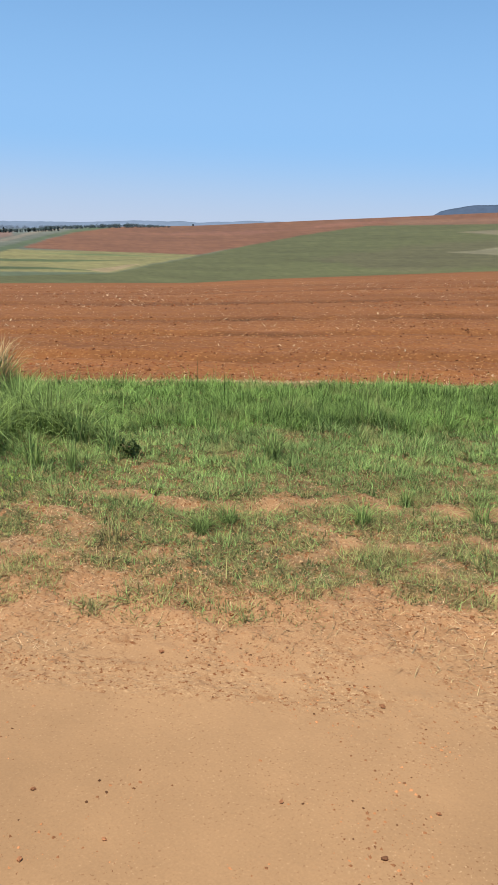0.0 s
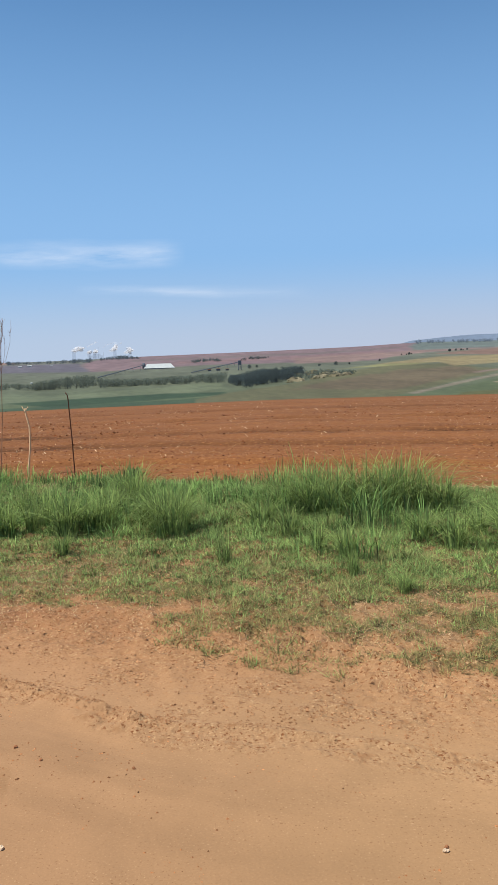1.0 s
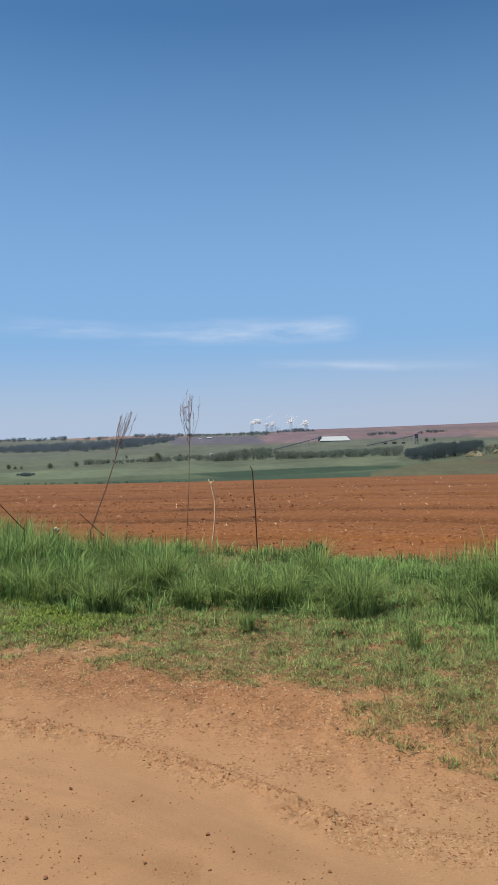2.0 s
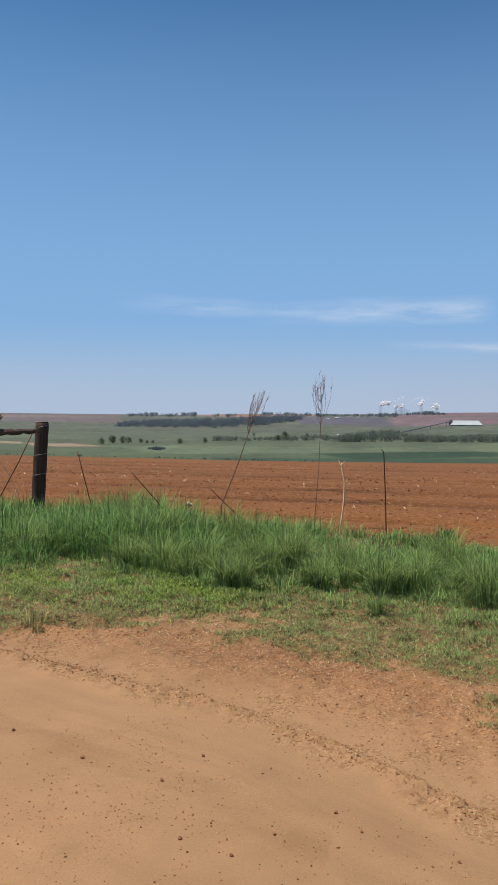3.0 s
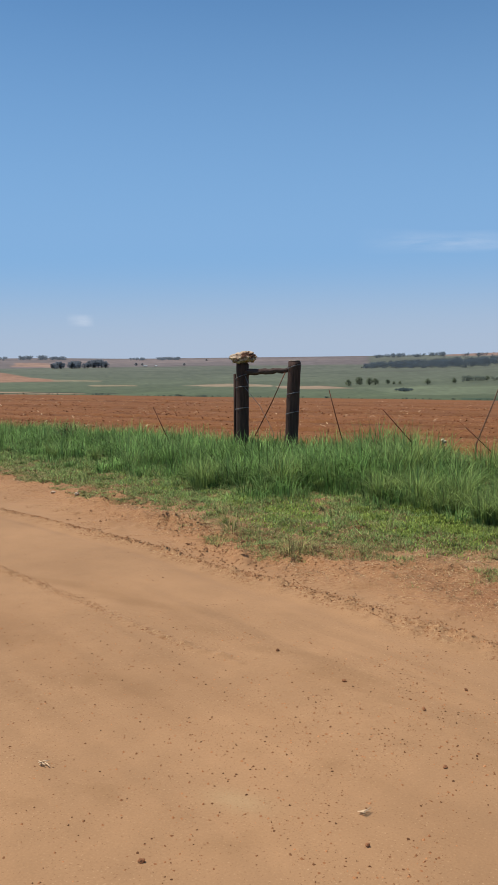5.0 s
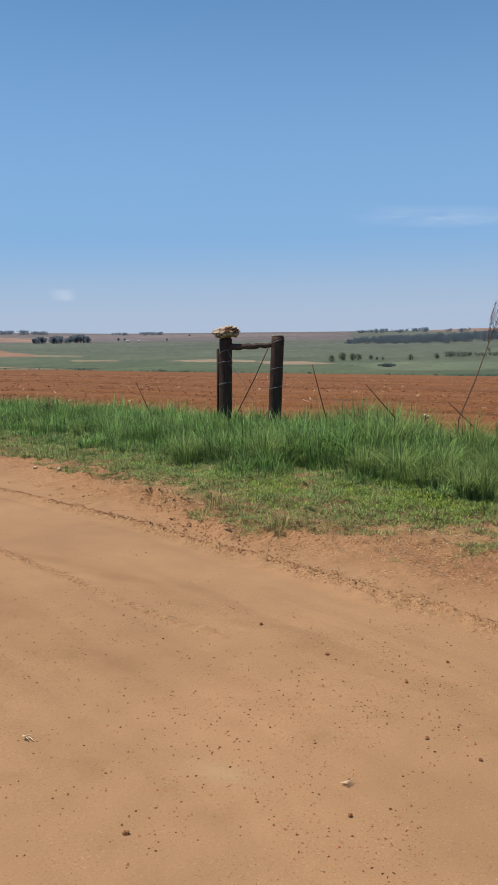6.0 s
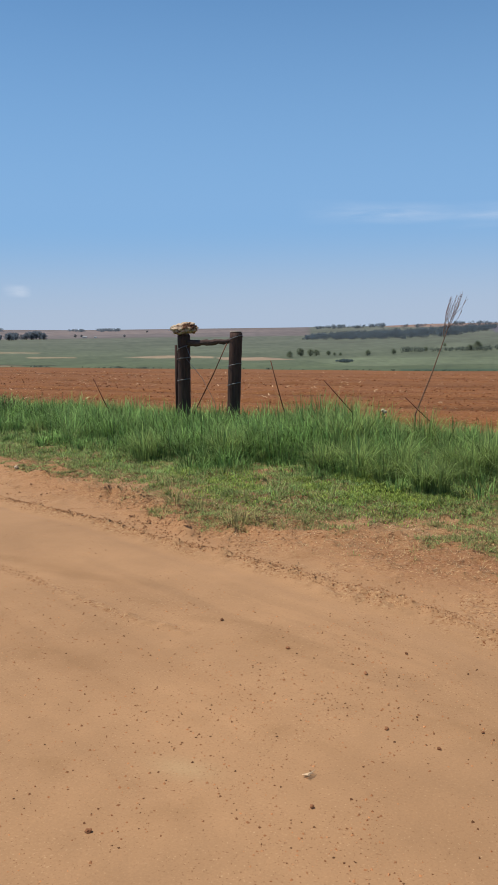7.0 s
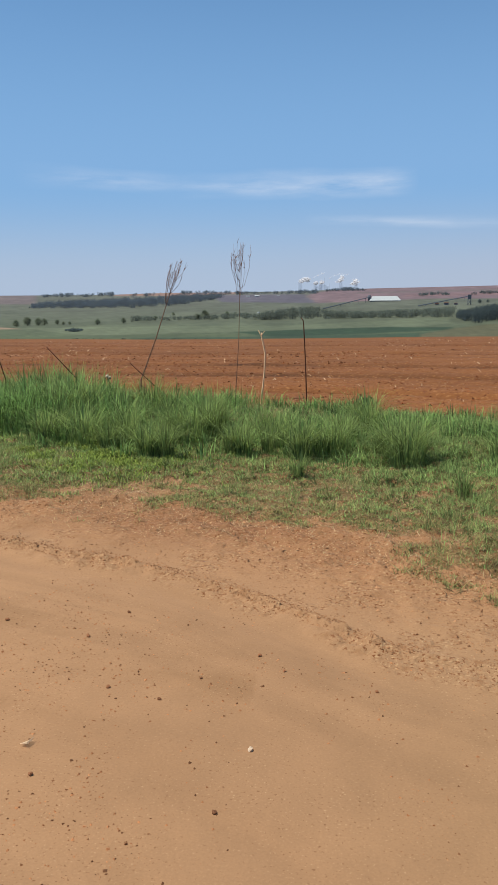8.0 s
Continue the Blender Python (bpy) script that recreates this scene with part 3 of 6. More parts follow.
def paint_near(az, r):
    """The base colours of road, verge and ploughed field."""
    x, y = r * np.sin(np.radians(az)), r * np.cos(np.radians(az))
    edge, rut, field = ROAD_EDGE(az), RUT(az), FIELD_EDGE(az)
    s = (r - rut) / np.maximum(edge - rut, 0.3)
    c = lambda *v: np.array(lin(*v))
    sand = (c(195, 148, 103) + (c(192, 148, 102) - c(195, 148, 103)) * np.clip((az + 5) / 25, 0, 1)[:, None]) * (0.82 + 0.24 * fbm(x * 1.1, y * 1.1, 81, 5) + 0.12 * fbm(x * 8, y * 8, 82, 3))[:, None]
    q = np.interp(x, [-12, -7.5, -5.2, -3.3, -1.9, -0.95, 0.14, 1.1, 2.0], [8.6, 6.55, 5.9, 5.14, 4.5, 4.1, 3.3, 2.85, 2.1]) - y
    along = fbm(q * 3.2 + 0.5 * fbm(x, y, 15), x * 0.25, 83, 4)
    worn = np.clip((along - 0.5) * 3, 0, 1) * np.clip(fbm(x * 0.6, y * 0.6, 85, 3) * 2 - 0.5, 0, 1) * np.clip((rut - r) / 0.8, 0, 1) * np.clip((14 - az) / 30, 0, 1)
    lane = np.clip((fbm(q * 9 + 0.6 * fbm(x * 2, y * 2, 16), x * 0.35, 84, 3) - 0.52) * 5, 0, 1) * np.clip(fbm(x * 0.5 + 7, y * 0.5, 86, 3) * 3 - 1.0, 0, 1) * np.clip((rut - r) / 0.5, 0, 1)
    grey = np.clip((fbm(x * 1.1 + 4, y * 1.1, 87) - 0.5) * 4, 0, 1) * np.clip((-12 - az) / 15, 0, 1) * np.clip((4.5 - r) / 1.5, 0, 1)
    col = sand * (1 - 0.5 * worn[:, None]) + c(170, 124, 82) * 0.5 * worn[:, None]
    col = col * (1 - 0.09 * lane[:, None])
    col = col * (1 - 0.2 * grey[:, None]) + c(160, 122, 82) * 0.2 * grey[:, None]
    lane_at = y - np.interp(x, LANE[0], LANE[1]) + 0.12 * (fbm(x * 1.2, y * 1.2, 181, 2) - 0.5)
    dusk = np.exp(-(lane_at / 0.17) ** 2) * np.clip(fbm(x * 2.2 + y, y * 7.0, 183, 4) * 4 - 1.5, 0, 1) * (x < -0.4)
    for px, py, wx, wy in ((-1.46, 2.16, 0.22, 0.10), (-1.92, 2.2, 0.13, 0.07), (-2.2, 2.05, 0.12, 0.08), (-1.35, 2.72, 0.26, 0.07), (-2.6, 3.0, 0.4, 0.10), (-3.6, 3.3, 0.5, 0.12)):
        dusk = np.maximum(dusk, np.exp(-((x - px) / wx) ** 2 - ((y - py) / wy) ** 2) * np.clip(fbm(x * 9, y * 9, 185, 4) * 4 - 1.3, 0, 1))
    col = col * (1 - 0.34 * dusk[:, None]) + c(160, 118, 76) * 0.34 * dusk[:, None]
    pale = np.exp(-((x + 1.50) / 0.12) ** 2 - ((y - 2.36) / 0.06) ** 2)[:, None] * 0.5
    col = col * (1 - pale) + c(208, 172, 124) * pale
    red = np.clip(s * 1.4 + 0.8 * (fbm(x * 1.5, y * 1.5, 89) - 0.5), 0, 1)[:, None]
    col = col * (1 - red) + (c(190, 138, 92) + (c(192, 144, 98) - c(190, 138, 92)) * np.clip((az - 0) / 15, 0, 1)[:, None]) * (0.88 + 0.24 * fbm(x * 4, y * 4, 91))[:, None] * red
    dark = (0.5 * np.exp(-((s - 0.75) / 0.35) ** 2) * np.clip(1.3 - np.abs(az + 10) / 10, 0, 1) * np.clip(fbm(x * 2.2, y * 2.2, 93) * 2.2 - 0.3, 0, 1))[:, None]
    col = col * (1 - dark) + c(148, 92, 60) * dark
    lit = np.clip((s - 1.05) * 2.2 + 1.4 * (fbm(x * 2.6, y * 2.6, 95) - 0.5), 0, 1)[:, None]
    litter = c(176, 137, 94) * (0.62 + 0.76 * fbm(x * 9, y * 9, 97))[:, None]
    col = col * (1 - lit * 0.75) + litter * lit * 0.75
    mat = (np.clip(grass_cover(az, r, x, y) * 1.3 - 0.25, 0, 1) * np.clip((s - 0.75) * 3, 0, 1))[:, None]
    clump = np.clip((fbm(x * 3.6, y * 3.6, 233, 3) - 0.30) * 7, 0.1, 1)[:, None]
    mat = mat * np.where(((r - edge) / (field - edge) < 0.24)[:, None] & (az > 16)[:, None], clump, 0.75)
    # green turf under the blades, painted darker to add shade in their gaps
    green = c(84, 94, 54) * (0.7 + 0.6 * fbm(x * 9, y * 9, 98))[:, None]
    col = col * (1 - 0.75 * mat) + green * 0.75 * mat
    p = np.clip((r - field + 0.9 * (fbm(x * 1.5, y * 1.5, 99) - 0.5)) / 0.35, 0, 1)[:, None]
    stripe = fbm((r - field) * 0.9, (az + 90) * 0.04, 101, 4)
    # darker lines at the distances where land_height cuts the deep furrows
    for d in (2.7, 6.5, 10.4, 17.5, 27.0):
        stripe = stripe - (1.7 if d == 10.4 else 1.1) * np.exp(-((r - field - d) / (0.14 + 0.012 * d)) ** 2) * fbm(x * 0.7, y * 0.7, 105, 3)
    rim = (np.exp(-((r - field - 0.1) / 0.28) ** 2) * np.clip((az - 16) / 8, 0, 1) * np.clip(fbm(x * 2, y * 2, 107, 3) * 3 - 0.8, 0, 1))[:, None]
    col = col * (1 - rim) + c(214, 166, 116) * rim
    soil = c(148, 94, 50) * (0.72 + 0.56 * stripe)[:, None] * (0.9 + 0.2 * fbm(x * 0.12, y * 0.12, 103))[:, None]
    soil = soil * (1 - 0.6 * rim) + c(214, 160, 108) * 0.6 * rim
    return col * (1 - p) + soil * p


def build_ground():
    """One sheet from under the camera to the horizon."""
    fine = np.arange(-56, 72.01, 0.26)
    coarse = np.concatenate([np.arange(-178, -56, 4.0), np.arange(74, 181, 4.0)])
    az = np.sort(np.concatenate([fine, coarse]))
    near = np.linspace(0.01, 1.3, 8)[:-1]
    mid = np.concatenate([np.exp(np.linspace(math.log(p), math.log(q), k))[:-1] for p, q, k in ((1.3, 2.6, 30), (2.6, 6.9, 300), (6.9, 10.0, 56), (10.0, 16.0, 40))])
    field = np.exp(np.linspace(math.log(16.0), math.log(R_CREST), 92))[:-1]
    dip = np.linspace(R_CREST, R_VALE, 14)[:-1]
    far = 1 / np.linspace(1 / R_VALE, 1 / R_FAR, 96)
    end = np.linspace(R_FAR, R_END, 4)[1:]
    rs = np.concatenate([near, mid, field, dip, far, end])
    A, R = np.meshgrid(az, rs)
    a, r = A.ravel(), R.ravel()
    z = land_height(a, r)
    verts = np.stack([r * np.sin(np.radians(a)), r * np.cos(np.radians(a)), z], 1)
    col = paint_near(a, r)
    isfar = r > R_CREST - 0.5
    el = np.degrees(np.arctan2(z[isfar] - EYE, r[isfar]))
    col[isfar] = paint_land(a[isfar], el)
    nr, na = A.shape
    i, j = np.meshgrid(np.arange(nr - 1), np.arange(na), indexing="ij")
    q = np.stack([i * na + j, (i + 1) * na + j, (i + 1) * na + (j + 1) % na, i * na + (j + 1) % na], -1).reshape(-1, 4)[:, ::-1]
    mid_r, mid_a = R[:-1].ravel(), A[:-1].ravel()
    slot = np.where(mid_r >= R_CREST - 0.3, 2, np.where(mid_r > FIELD_EDGE(mid_a) - 0.2, 1, 0))
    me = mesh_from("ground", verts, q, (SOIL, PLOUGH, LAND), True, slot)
    layer = me.attributes.new("tint", "FLOAT_COLOR", "POINT")
    edge, rut = ROAD_EDGE(a), RUT(a)
    uneven = 0.14 + 0.86 * np.clip((r - rut) / np.maximum(edge - rut, 0.3) * 1.3 + fbm(verts[:, 0] * 2, verts[:, 1] * 2, 125) - 0.7, 0, 1)
    wob = 0.05 * (fbm(verts[:, 0] * 1.6, verts[:, 1] * 1.6, 35, 2) - 0.5)
    torn = fbm(verts[:, 0] * 4.5, verts[:, 1] * 4.5, 127, 3)
    s = (r - rut) / np.maximum(edge - rut, 0.3)
    tread = np.exp(-((r - rut + wob - 0.01) / 0.06) ** 2) + 0.8 * np.exp(-((r - rut + wob + 0.11) / 0.07) ** 2)
    inner = verts[:, 1] - np.interp(verts[:, 0], RUT_LINE[0], RUT_LINE[1]) + 0.05 * (fbm(verts[:, 0] * 1.4, verts[:, 1] * 1.4, 36, 2) - 0.5)
    tread = np.maximum(tread, 0.9 * np.exp(-(inner / 0.05) ** 2) * ((verts[:, 0] > RUT_LINE[0][0]) & (verts[:, 0] < RUT_LINE[0][-1])))
    patches = np.clip(torn * 6 - 3.0, 0, 1) * np.exp(-((s - 0.25) / 0.35) ** 2)
    uneven = np.clip(np.maximum(uneven, np.maximum(tread * np.clip(torn * 3 - 0.6, 0.2, 1), patches)), 0, 1)
    layer.data.foreach_set("color", np.hstack([col, uneven[:, None]]).astype(np.float32).ravel())
    return tagged(new("ground", me), "red-brown dirt road, grassy verge, ploughed field and far farmland", "ground", kind="structure")


build_ground()


# ---- the fence: strainer posts, iron droppers, sticks ----
def grain(bm, amount, scale, seed=0.0):
    """An uneven skin."""
    bm.normal_update()
    for v in bm.verts:
        v.co += v.normal * amount * (noise.noise(v.co * scale + Vector((seed, 2 * seed, 0))) * 0.7 + noise.noise(v.co * scale * 3.1 + Vector((seed, 0, 3))) * 0.3)


def pole(name, foot, head, radius, parent, seed):
    """An upright gum pole with a sawn, slightly rounded top."""
    foot, head = Vector(foot), Vector(head)
    n = 18
    pts = [foot.lerp(head, k / n) for k in range(n + 1)]
    bm = tube(bmesh.new(), pts, [radius * (1.06 - 0.08 * k / n) for k in range(n + 1)], 18)
    tip = [e for e in bm.edges if all(v.co.z > head.z - 0.02 for v in e.verts)]
    bmesh.ops.bevel(bm, geom=tip, offset=0.012, segments=2, affect="EDGES")
    grain(bm, 0.008, 9.0, seed)
    ob = part(name, bm, TIMBER, parent)
    cap = bmesh.new()
    bmesh.ops.create_cone(cap, cap_ends=True, segments=18, radius1=radius * 0.93, radius2=radius * 0.88, depth=0.008, matrix=Matrix.Translation(head + Vector((0, 0, 0.004))))
    part("sawn_end", cap, SAWN, ob, "weathered grey sawn end")
    return ob


def wire_wrap(centre, axis, radius, z, slope, parent, seed):
    """Two turns of wire round a post, with a short twisted tail."""
    r = random.Random(seed)
    bm = bmesh.new()
    pts = []
    for k in range(45):
        a = 4 * math.pi * k / 44
        p = Vector(centre) + Vector(axis) * (z - centre[2])
        pts.append(p + Vector((math.cos(a) * radius * 1.05, math.sin(a) * radius * 1.05, slope * math.cos(a) + 0.012 * k / 44 + r.uniform(-0.002, 0.002))))
    tube(bm, pts, 0.0024, 5)
    part("wire", bm, WIRE, parent, "thin galvanised wire wrapped round the post")


def build_brace():
    left, right = Vector((-6.150, 10.650, 0)), Vector((-5.375, 10.730, 0))
    e = thing("fence_brace", (left.x, left.y, ground_xy(left.x, left.y)[2] - 0.02), "H-shaped strainer of dark tarred gum poles joined by a short rail", "fence post")
    base = Vector(e.location)
    at = lambda x, y, z: Vector((x, y, z)) - base
    zl, zr = ground_xy(left.x, left.y)[2] - 0.3, ground_xy(right.x, right.y)[2] - 0.3
    a = pole("post", at(-6.165, 10.645, zl), at(-6.134, 10.661, 1.41), 0.091, e, 1.0)
    b = pole("post", at(-5.425, 10.705, zr), at(-5.343, 10.745, 1.43), 0.090, e, 5.0)
    c = bmesh.new()
    tube(c, [at(-6.300, 10.690, zl), at(-6.292, 10.69, 0.6), at(-6.283, 10.690, 1.256)], [0.024, 0.023, 0.021], 8)
    grain(c, 0.004, 20.0)
    part("stake", c, TIMBER, e, "thin dark wooden stake against the post")
    rail = bmesh.new()
    n = 16
    p0, p1 = at(-6.08, 10.655, 1.278), at(-5.40, 10.742, 1.300)
    tube(rail, [p0.lerp(p1, k / n) + Vector((0, 0, 0.006 * math.sin(k * 1.3))) for k in range(n + 1)], [0.050 - 0.020 * k / n + 0.004 * math.sin(k * 2.1) for k in range(n + 1)], 12)
    grain(rail, 0.012, 14.0, 2.0)
    part("rail", rail, BARK, e, "rough weathered cross rail with peeling bark")
    rod = bmesh.new()
    tube(rod, [at(-5.47, 10.70, 1.27), at(-5.66, 10.63, 0.84), at(-5.90, 10.545, 0.36), at(-6.02, 10.52, 0.12)], 0.0075, 6)
    part("brace_wire", rod, RUST, e, "rusty twisted brace wire running down between the posts")
    for p, zs, seed in ((a, ((1.22, 0.035), (1.07, 0.012), (0.76, 0.015)), 3), (b, ((1.33, 0.03), (0.96, 0.02), (0.69, 0.022)), 8)):
        foot, head = (at(-6.165, 10.645, 0), at(-6.134, 10.661, 1.41)) if p is a else (at(-5.425, 10.705, 0), at(-5.343, 10.745, 1.43))
        for i, (z, slope) in enumerate(zs):
            k = (z - 0.0) / 1.42
            q = foot.lerp(head, k)
            wire_wrap((q.x, q.y, q.z), (0, 0, 1), 0.095, q.z, slope, p, seed + i)
    hang = bmesh.new()
    tube(hang, [at(-6.05, 10.57, 1.24), at(-5.98, 10.54, 1.12), at(-5.96, 10.53, 1.05)], 0.004, 5)
    tube(hang, [at(-6.05, 10.56, 1.07), at(-5.80, 10.55, 0.80), at(-5.62, 10.58, 0.45), at(-5.58, 10.58, 0.2)], 0.0028, 5)
    part("loose_wire", hang, WIRE, e, "loose strands of old fence wire")
    return e


build_brace()


def build_cap_stone():
    bm = bmesh.new()
    bmesh.ops.create_icosphere(bm, subdivisions=5, radius=1.0)
    for v in bm.verts:
        p = v.co.copy()
        d = 1 + 0.22 * noise.noise(p * 1.4 + Vector((3, 1, 0))) + 0.12 * noise.noise(p * 3.6) + 0.05 * noise.noise(p * 9.0)
        layer = 0.05 * math.sin(p.z * 11 + 2 * noise.noise(p * 2))
        v.co = Vector((p.x * 0.195 * (d + layer), p.y * 0.15 * (d + layer), max(p.z, -0.72) * 0.088 * d + 0.012 * noise.noise(p * 6)))
    ob = part("cap_stone", bm, SANDSTONE)
    ob.location = (-6.118, 10.662, 1.484)
    ob.rotation_euler = (radians(2), radians(-3), radians(20))
    tagged(ob, "rough pale sandstone rock balanced on top of the fence post", "rock")


build_cap_stone()


def build_stick(name, label, category, pts, radius, material, group="", twigs=()):
    """A dropper, stick or stake through the points, planted in the ground."""
    pts = [Vector(p) for p in pts]
    foot = pts[0]
    g = ground_xy(foot.x, foot.y)[2]
    down = (pts[0] - pts[1]).normalized()
    if pts[0].z > g:
        steps = (pts[0].z - g + 0.1) / max(-down.z, 0.2)
        pts.insert(0, pts[0] + down * steps)
    base = pts[0].copy()
    base.z = g
    bm = bmesh.new()
    n = len(pts)
    tube(bm, [p - base for p in pts], [radius * (1 - 0.35 * k / n) for k in range(n)], 7)
    for line in twigs:
        tube(bm, [Vector(p) - base for p in line], [radius * 0.6, radius * 0.3][:len(line)] if len(line) == 2 else radius * 0.5, 5)
    ob = part(name, bm, material)
    ob.location = base
    return tagged(ob, label, category, group)


build_stick("iron_dropper", "thin rusty iron fence dropper with a bent top, standing upright", "fence stake", [(-0.645, 10.58, 0.049), (-0.660, 10.58, 0.55), (-0.683, 10.578, 1.044), (-0.690, 10.577, 1.09), (-0.714, 10.576, 1.121)], 0.0085, RUST, "fence droppers")
build_stick("iron_dropper", "rusty iron fence dropper leaning over", "fence stake", [(-4.667, 10.838, 0.304), (-4.75, 10.80, 0.66), (-4.833, 10.765, 1.027)], 0.0085, RUST, "fence droppers")
build_stick("iron_dropper", "rusty iron fence dropper leaning steeply in the grass", "fence stake", [(-3.699, 10.571, 0.472), (-3.947, 10.481, 0.779)], 0.0085, RUST, "fence droppers")
build_stick("iron_dropper", "rusty iron fence dropper leaning behind the grass", "fence stake", [(-7.467, 10.642, 0.296), (-7.631, 10.525, 0.775)], 0.0085, RUST, "fence droppers")
build_stick("iron_dropper", "short rusty iron dropper crossing a dead stalk", "fence stake", [(-2.693, 10.871, 0.283), (-2.956, 10.803, 0.549)], 0.0085, RUST, "fence droppers")
build_stick("thin_twig", "thin dry brown twig in the tall grass", "twig", [(-4.097, 10.745, 0.332), (-4.105, 10.743, 0.596)], 0.007, STALK)
build_stick("bleached_stick", "pale bleached crooked stick with a forked top", "stick", [(-1.232, 10.729, 0.075), (-1.19, 10.735, 0.45), (-1.183, 10.735, 0.694), (-1.225, 10.73, 0.90), (-1.222, 10.73, 0.935)], 0.011, STICK, twigs=[((-1.225, 10.73, 0.88), (-1.26, 10.73, 0.965)), ((-1.222, 10.73, 0.90), (-1.185, 10.73, 0.955))])


def build_dead_weed(name, foot, bend, tip, crown, spread, label, seed, girth=1.0):
    """A tall dead weed: a thin stem, and near the tip many upswept twigs with dry heads."""
    r = random.Random(seed)
    foot, bend, tip = Vector(foot), Vector(bend), Vector(tip)
    g = Vector(ground_xy(foot.x, foot.y))
    e = thing(name, g, label, "dead plant")
    line = [g - Vector((0, 0, 0.05)), foot, foot.lerp(bend, 0.5) + Vector((0.015, 0, 0)), bend, tip]
    bm = tube(bmesh.new(), [p - g for p in line], [q * girth for q in (0.012, 0.011, 0.0085, 0.006, 0.003)], 6)
    part("stem", bm, STALK, e)
    top = bmesh.new()
    seeds = bmesh.new()
    axis = (tip - bend).normalized()
    for k in range(crown):
        p = bend.lerp(tip, r.uniform(-0.35, 0.45))
        a = r.uniform(0, 2 * math.pi)
        out = Vector((math.cos(a), math.sin(a) * 0.7, 0)) * spread * r.uniform(0.15, 1.0)
        end = bend.lerp(tip, r.uniform(0.45, 1.08)) + out
        line = [p, p + out * 0.45 + axis * 0.05, p.lerp(end, 0.5) + out * 0.42, end]
        tube(top, [q - g for q in line], [0.0028, 0.0026, 0.0022, 0.0014], 4)
        for j in range(3):
            f = r.uniform(0.1, 0.9)
            q = line[2].lerp(end, f)
            tube(top, [q - g, q - g + axis * r.uniform(0.03, 0.09) + Vector((r.uniform(-0.03, 0.03), r.uniform(-0.03, 0.03), 0))], [0.0016, 0.0012], 4)
            d = line[2].lerp(end, r.uniform(0.2, 1.0)) - g + Vector((r.uniform(-0.008, 0.008), r.uniform(-0.008, 0.008), 0))
            bmesh.ops.create_icosphere(seeds, subdivisions=1, radius=r.uniform(0.002, 0.0055), matrix=Matrix.Translation(d) @ Matrix.Diagonal((1, 1, 1.8, 1)))
    tagged(part("branching_top", top, STALK, e), kind="stuff")
    tagged(part("seed_head", seeds, STALK, e, "dry brown seed heads"), kind="stuff")


build_dead_weed("dead_weed", (-2.901, 11.128, 0.29), (-2.50, 11.225, 1.42), (-2.36, 11.255, 1.84), 18, 0.11, "tall leaning dead weed with a bushy dry top", 11)
build_dead_weed("dead_weed", (-1.699, 11.677, 0.057), (-1.619, 11.688, 1.54), (-1.60, 11.69, 2.10), 18, 0.15, "tall upright dead weed with upswept bare twigs", 12, 0.6)


# ---- grass ----
def blades(x, y, z, height, width, lean, heading, bend=0.5):
    """Verts and faces of many grass blades (arrays): each a tapered strip of three faces."""
    n = len(x)
    dx, dy = np.cos(heading), np.sin(heading)
    px, py = -dy, dx
    rows = []
    for t, w in ((0.0, 1.0), (0.5, 0.85), (1.0, 0.0)):
        out = height * lean * (t * (1 - bend) + t * t * bend)
        up = height * t * (1 - 0.35 * lean * t)
        cx, cy, cz = x + dx * out, y + dy * out, z + up - (0.01 if t == 0 else 0)
        if w:
            rows.append(np.stack([cx - px * width * w / 2, cy - py * width * w / 2, cz], 1))
            rows.append(np.stack([cx + px * width * w / 2, cy + py * width * w / 2, cz], 1))
        else:
            rows.append(np.stack([cx, cy, cz], 1))
    verts = np.stack(rows, 1).reshape(-1, 3)
    b = np.arange(n)[:, None] * 5
    faces = np.concatenate([b + np.array([0, 1, 3]), b + np.array([0, 3, 2]), b + np.array([2, 3, 4])], 1).reshape(-1, 3)
    return verts, faces


def arching(x, y, z, height, width, lean, heading):
    """Longer blades that rise and bow over, in five faces each."""
    n = len(x)
    dx, dy = np.cos(heading), np.sin(heading)
    px, py = -dy, dx
    rows = []
    for t, w in ((0.0, 0.8), (0.38, 1.0), (0.72, 0.75), (1.0, 0.0)):
        out = height * lean * t ** 2.2
        up = height * (t - 0.42 * lean * t ** 3.2)
        cx, cy, cz = x + dx * out, y + dy * out, z + up - (0.01 if t == 0 else 0)
        if w:
            rows.append(np.stack([cx - px * width * w / 2, cy - py * width * w / 2, cz], 1))
            rows.append(np.stack([cx + px * width * w / 2, cy + py * width * w / 2, cz], 1))
        else:
            rows.append(np.stack([cx, cy, cz], 1))
    verts = np.stack(rows, 1).reshape(-1, 3)
    b = np.arange(n)[:, None] * 7
    faces = np.concatenate([b + np.array(f) for f in ((0, 1, 3), (0, 3, 2), (2, 3, 5), (2, 5, 4), (4, 5, 6))], 1).reshape(-1, 3)
    return verts, faces


def leaflets(x, y, z, height, width, lean, heading):
    """The smallest blades: one slanting face each."""
    dx, dy = np.cos(heading), np.sin(heading)
    out, up = height * np.clip(lean, 0, 1.6), height * (1 - 0.35 * np.clip(lean, 0, 2.6))
    a = np.stack([x + dy * width / 2, y - dx * width / 2, z - 0.004], 1)
    k = np.stack([x - dy * width / 2, y + dx * width / 2, z - 0.004], 1)
    tip = np.stack([x + dx * out, y + dy * out, z + up], 1)
    return np.stack([a, k, tip], 1).reshape(-1, 3), np.arange(len(x) * 3).reshape(-1, 3)


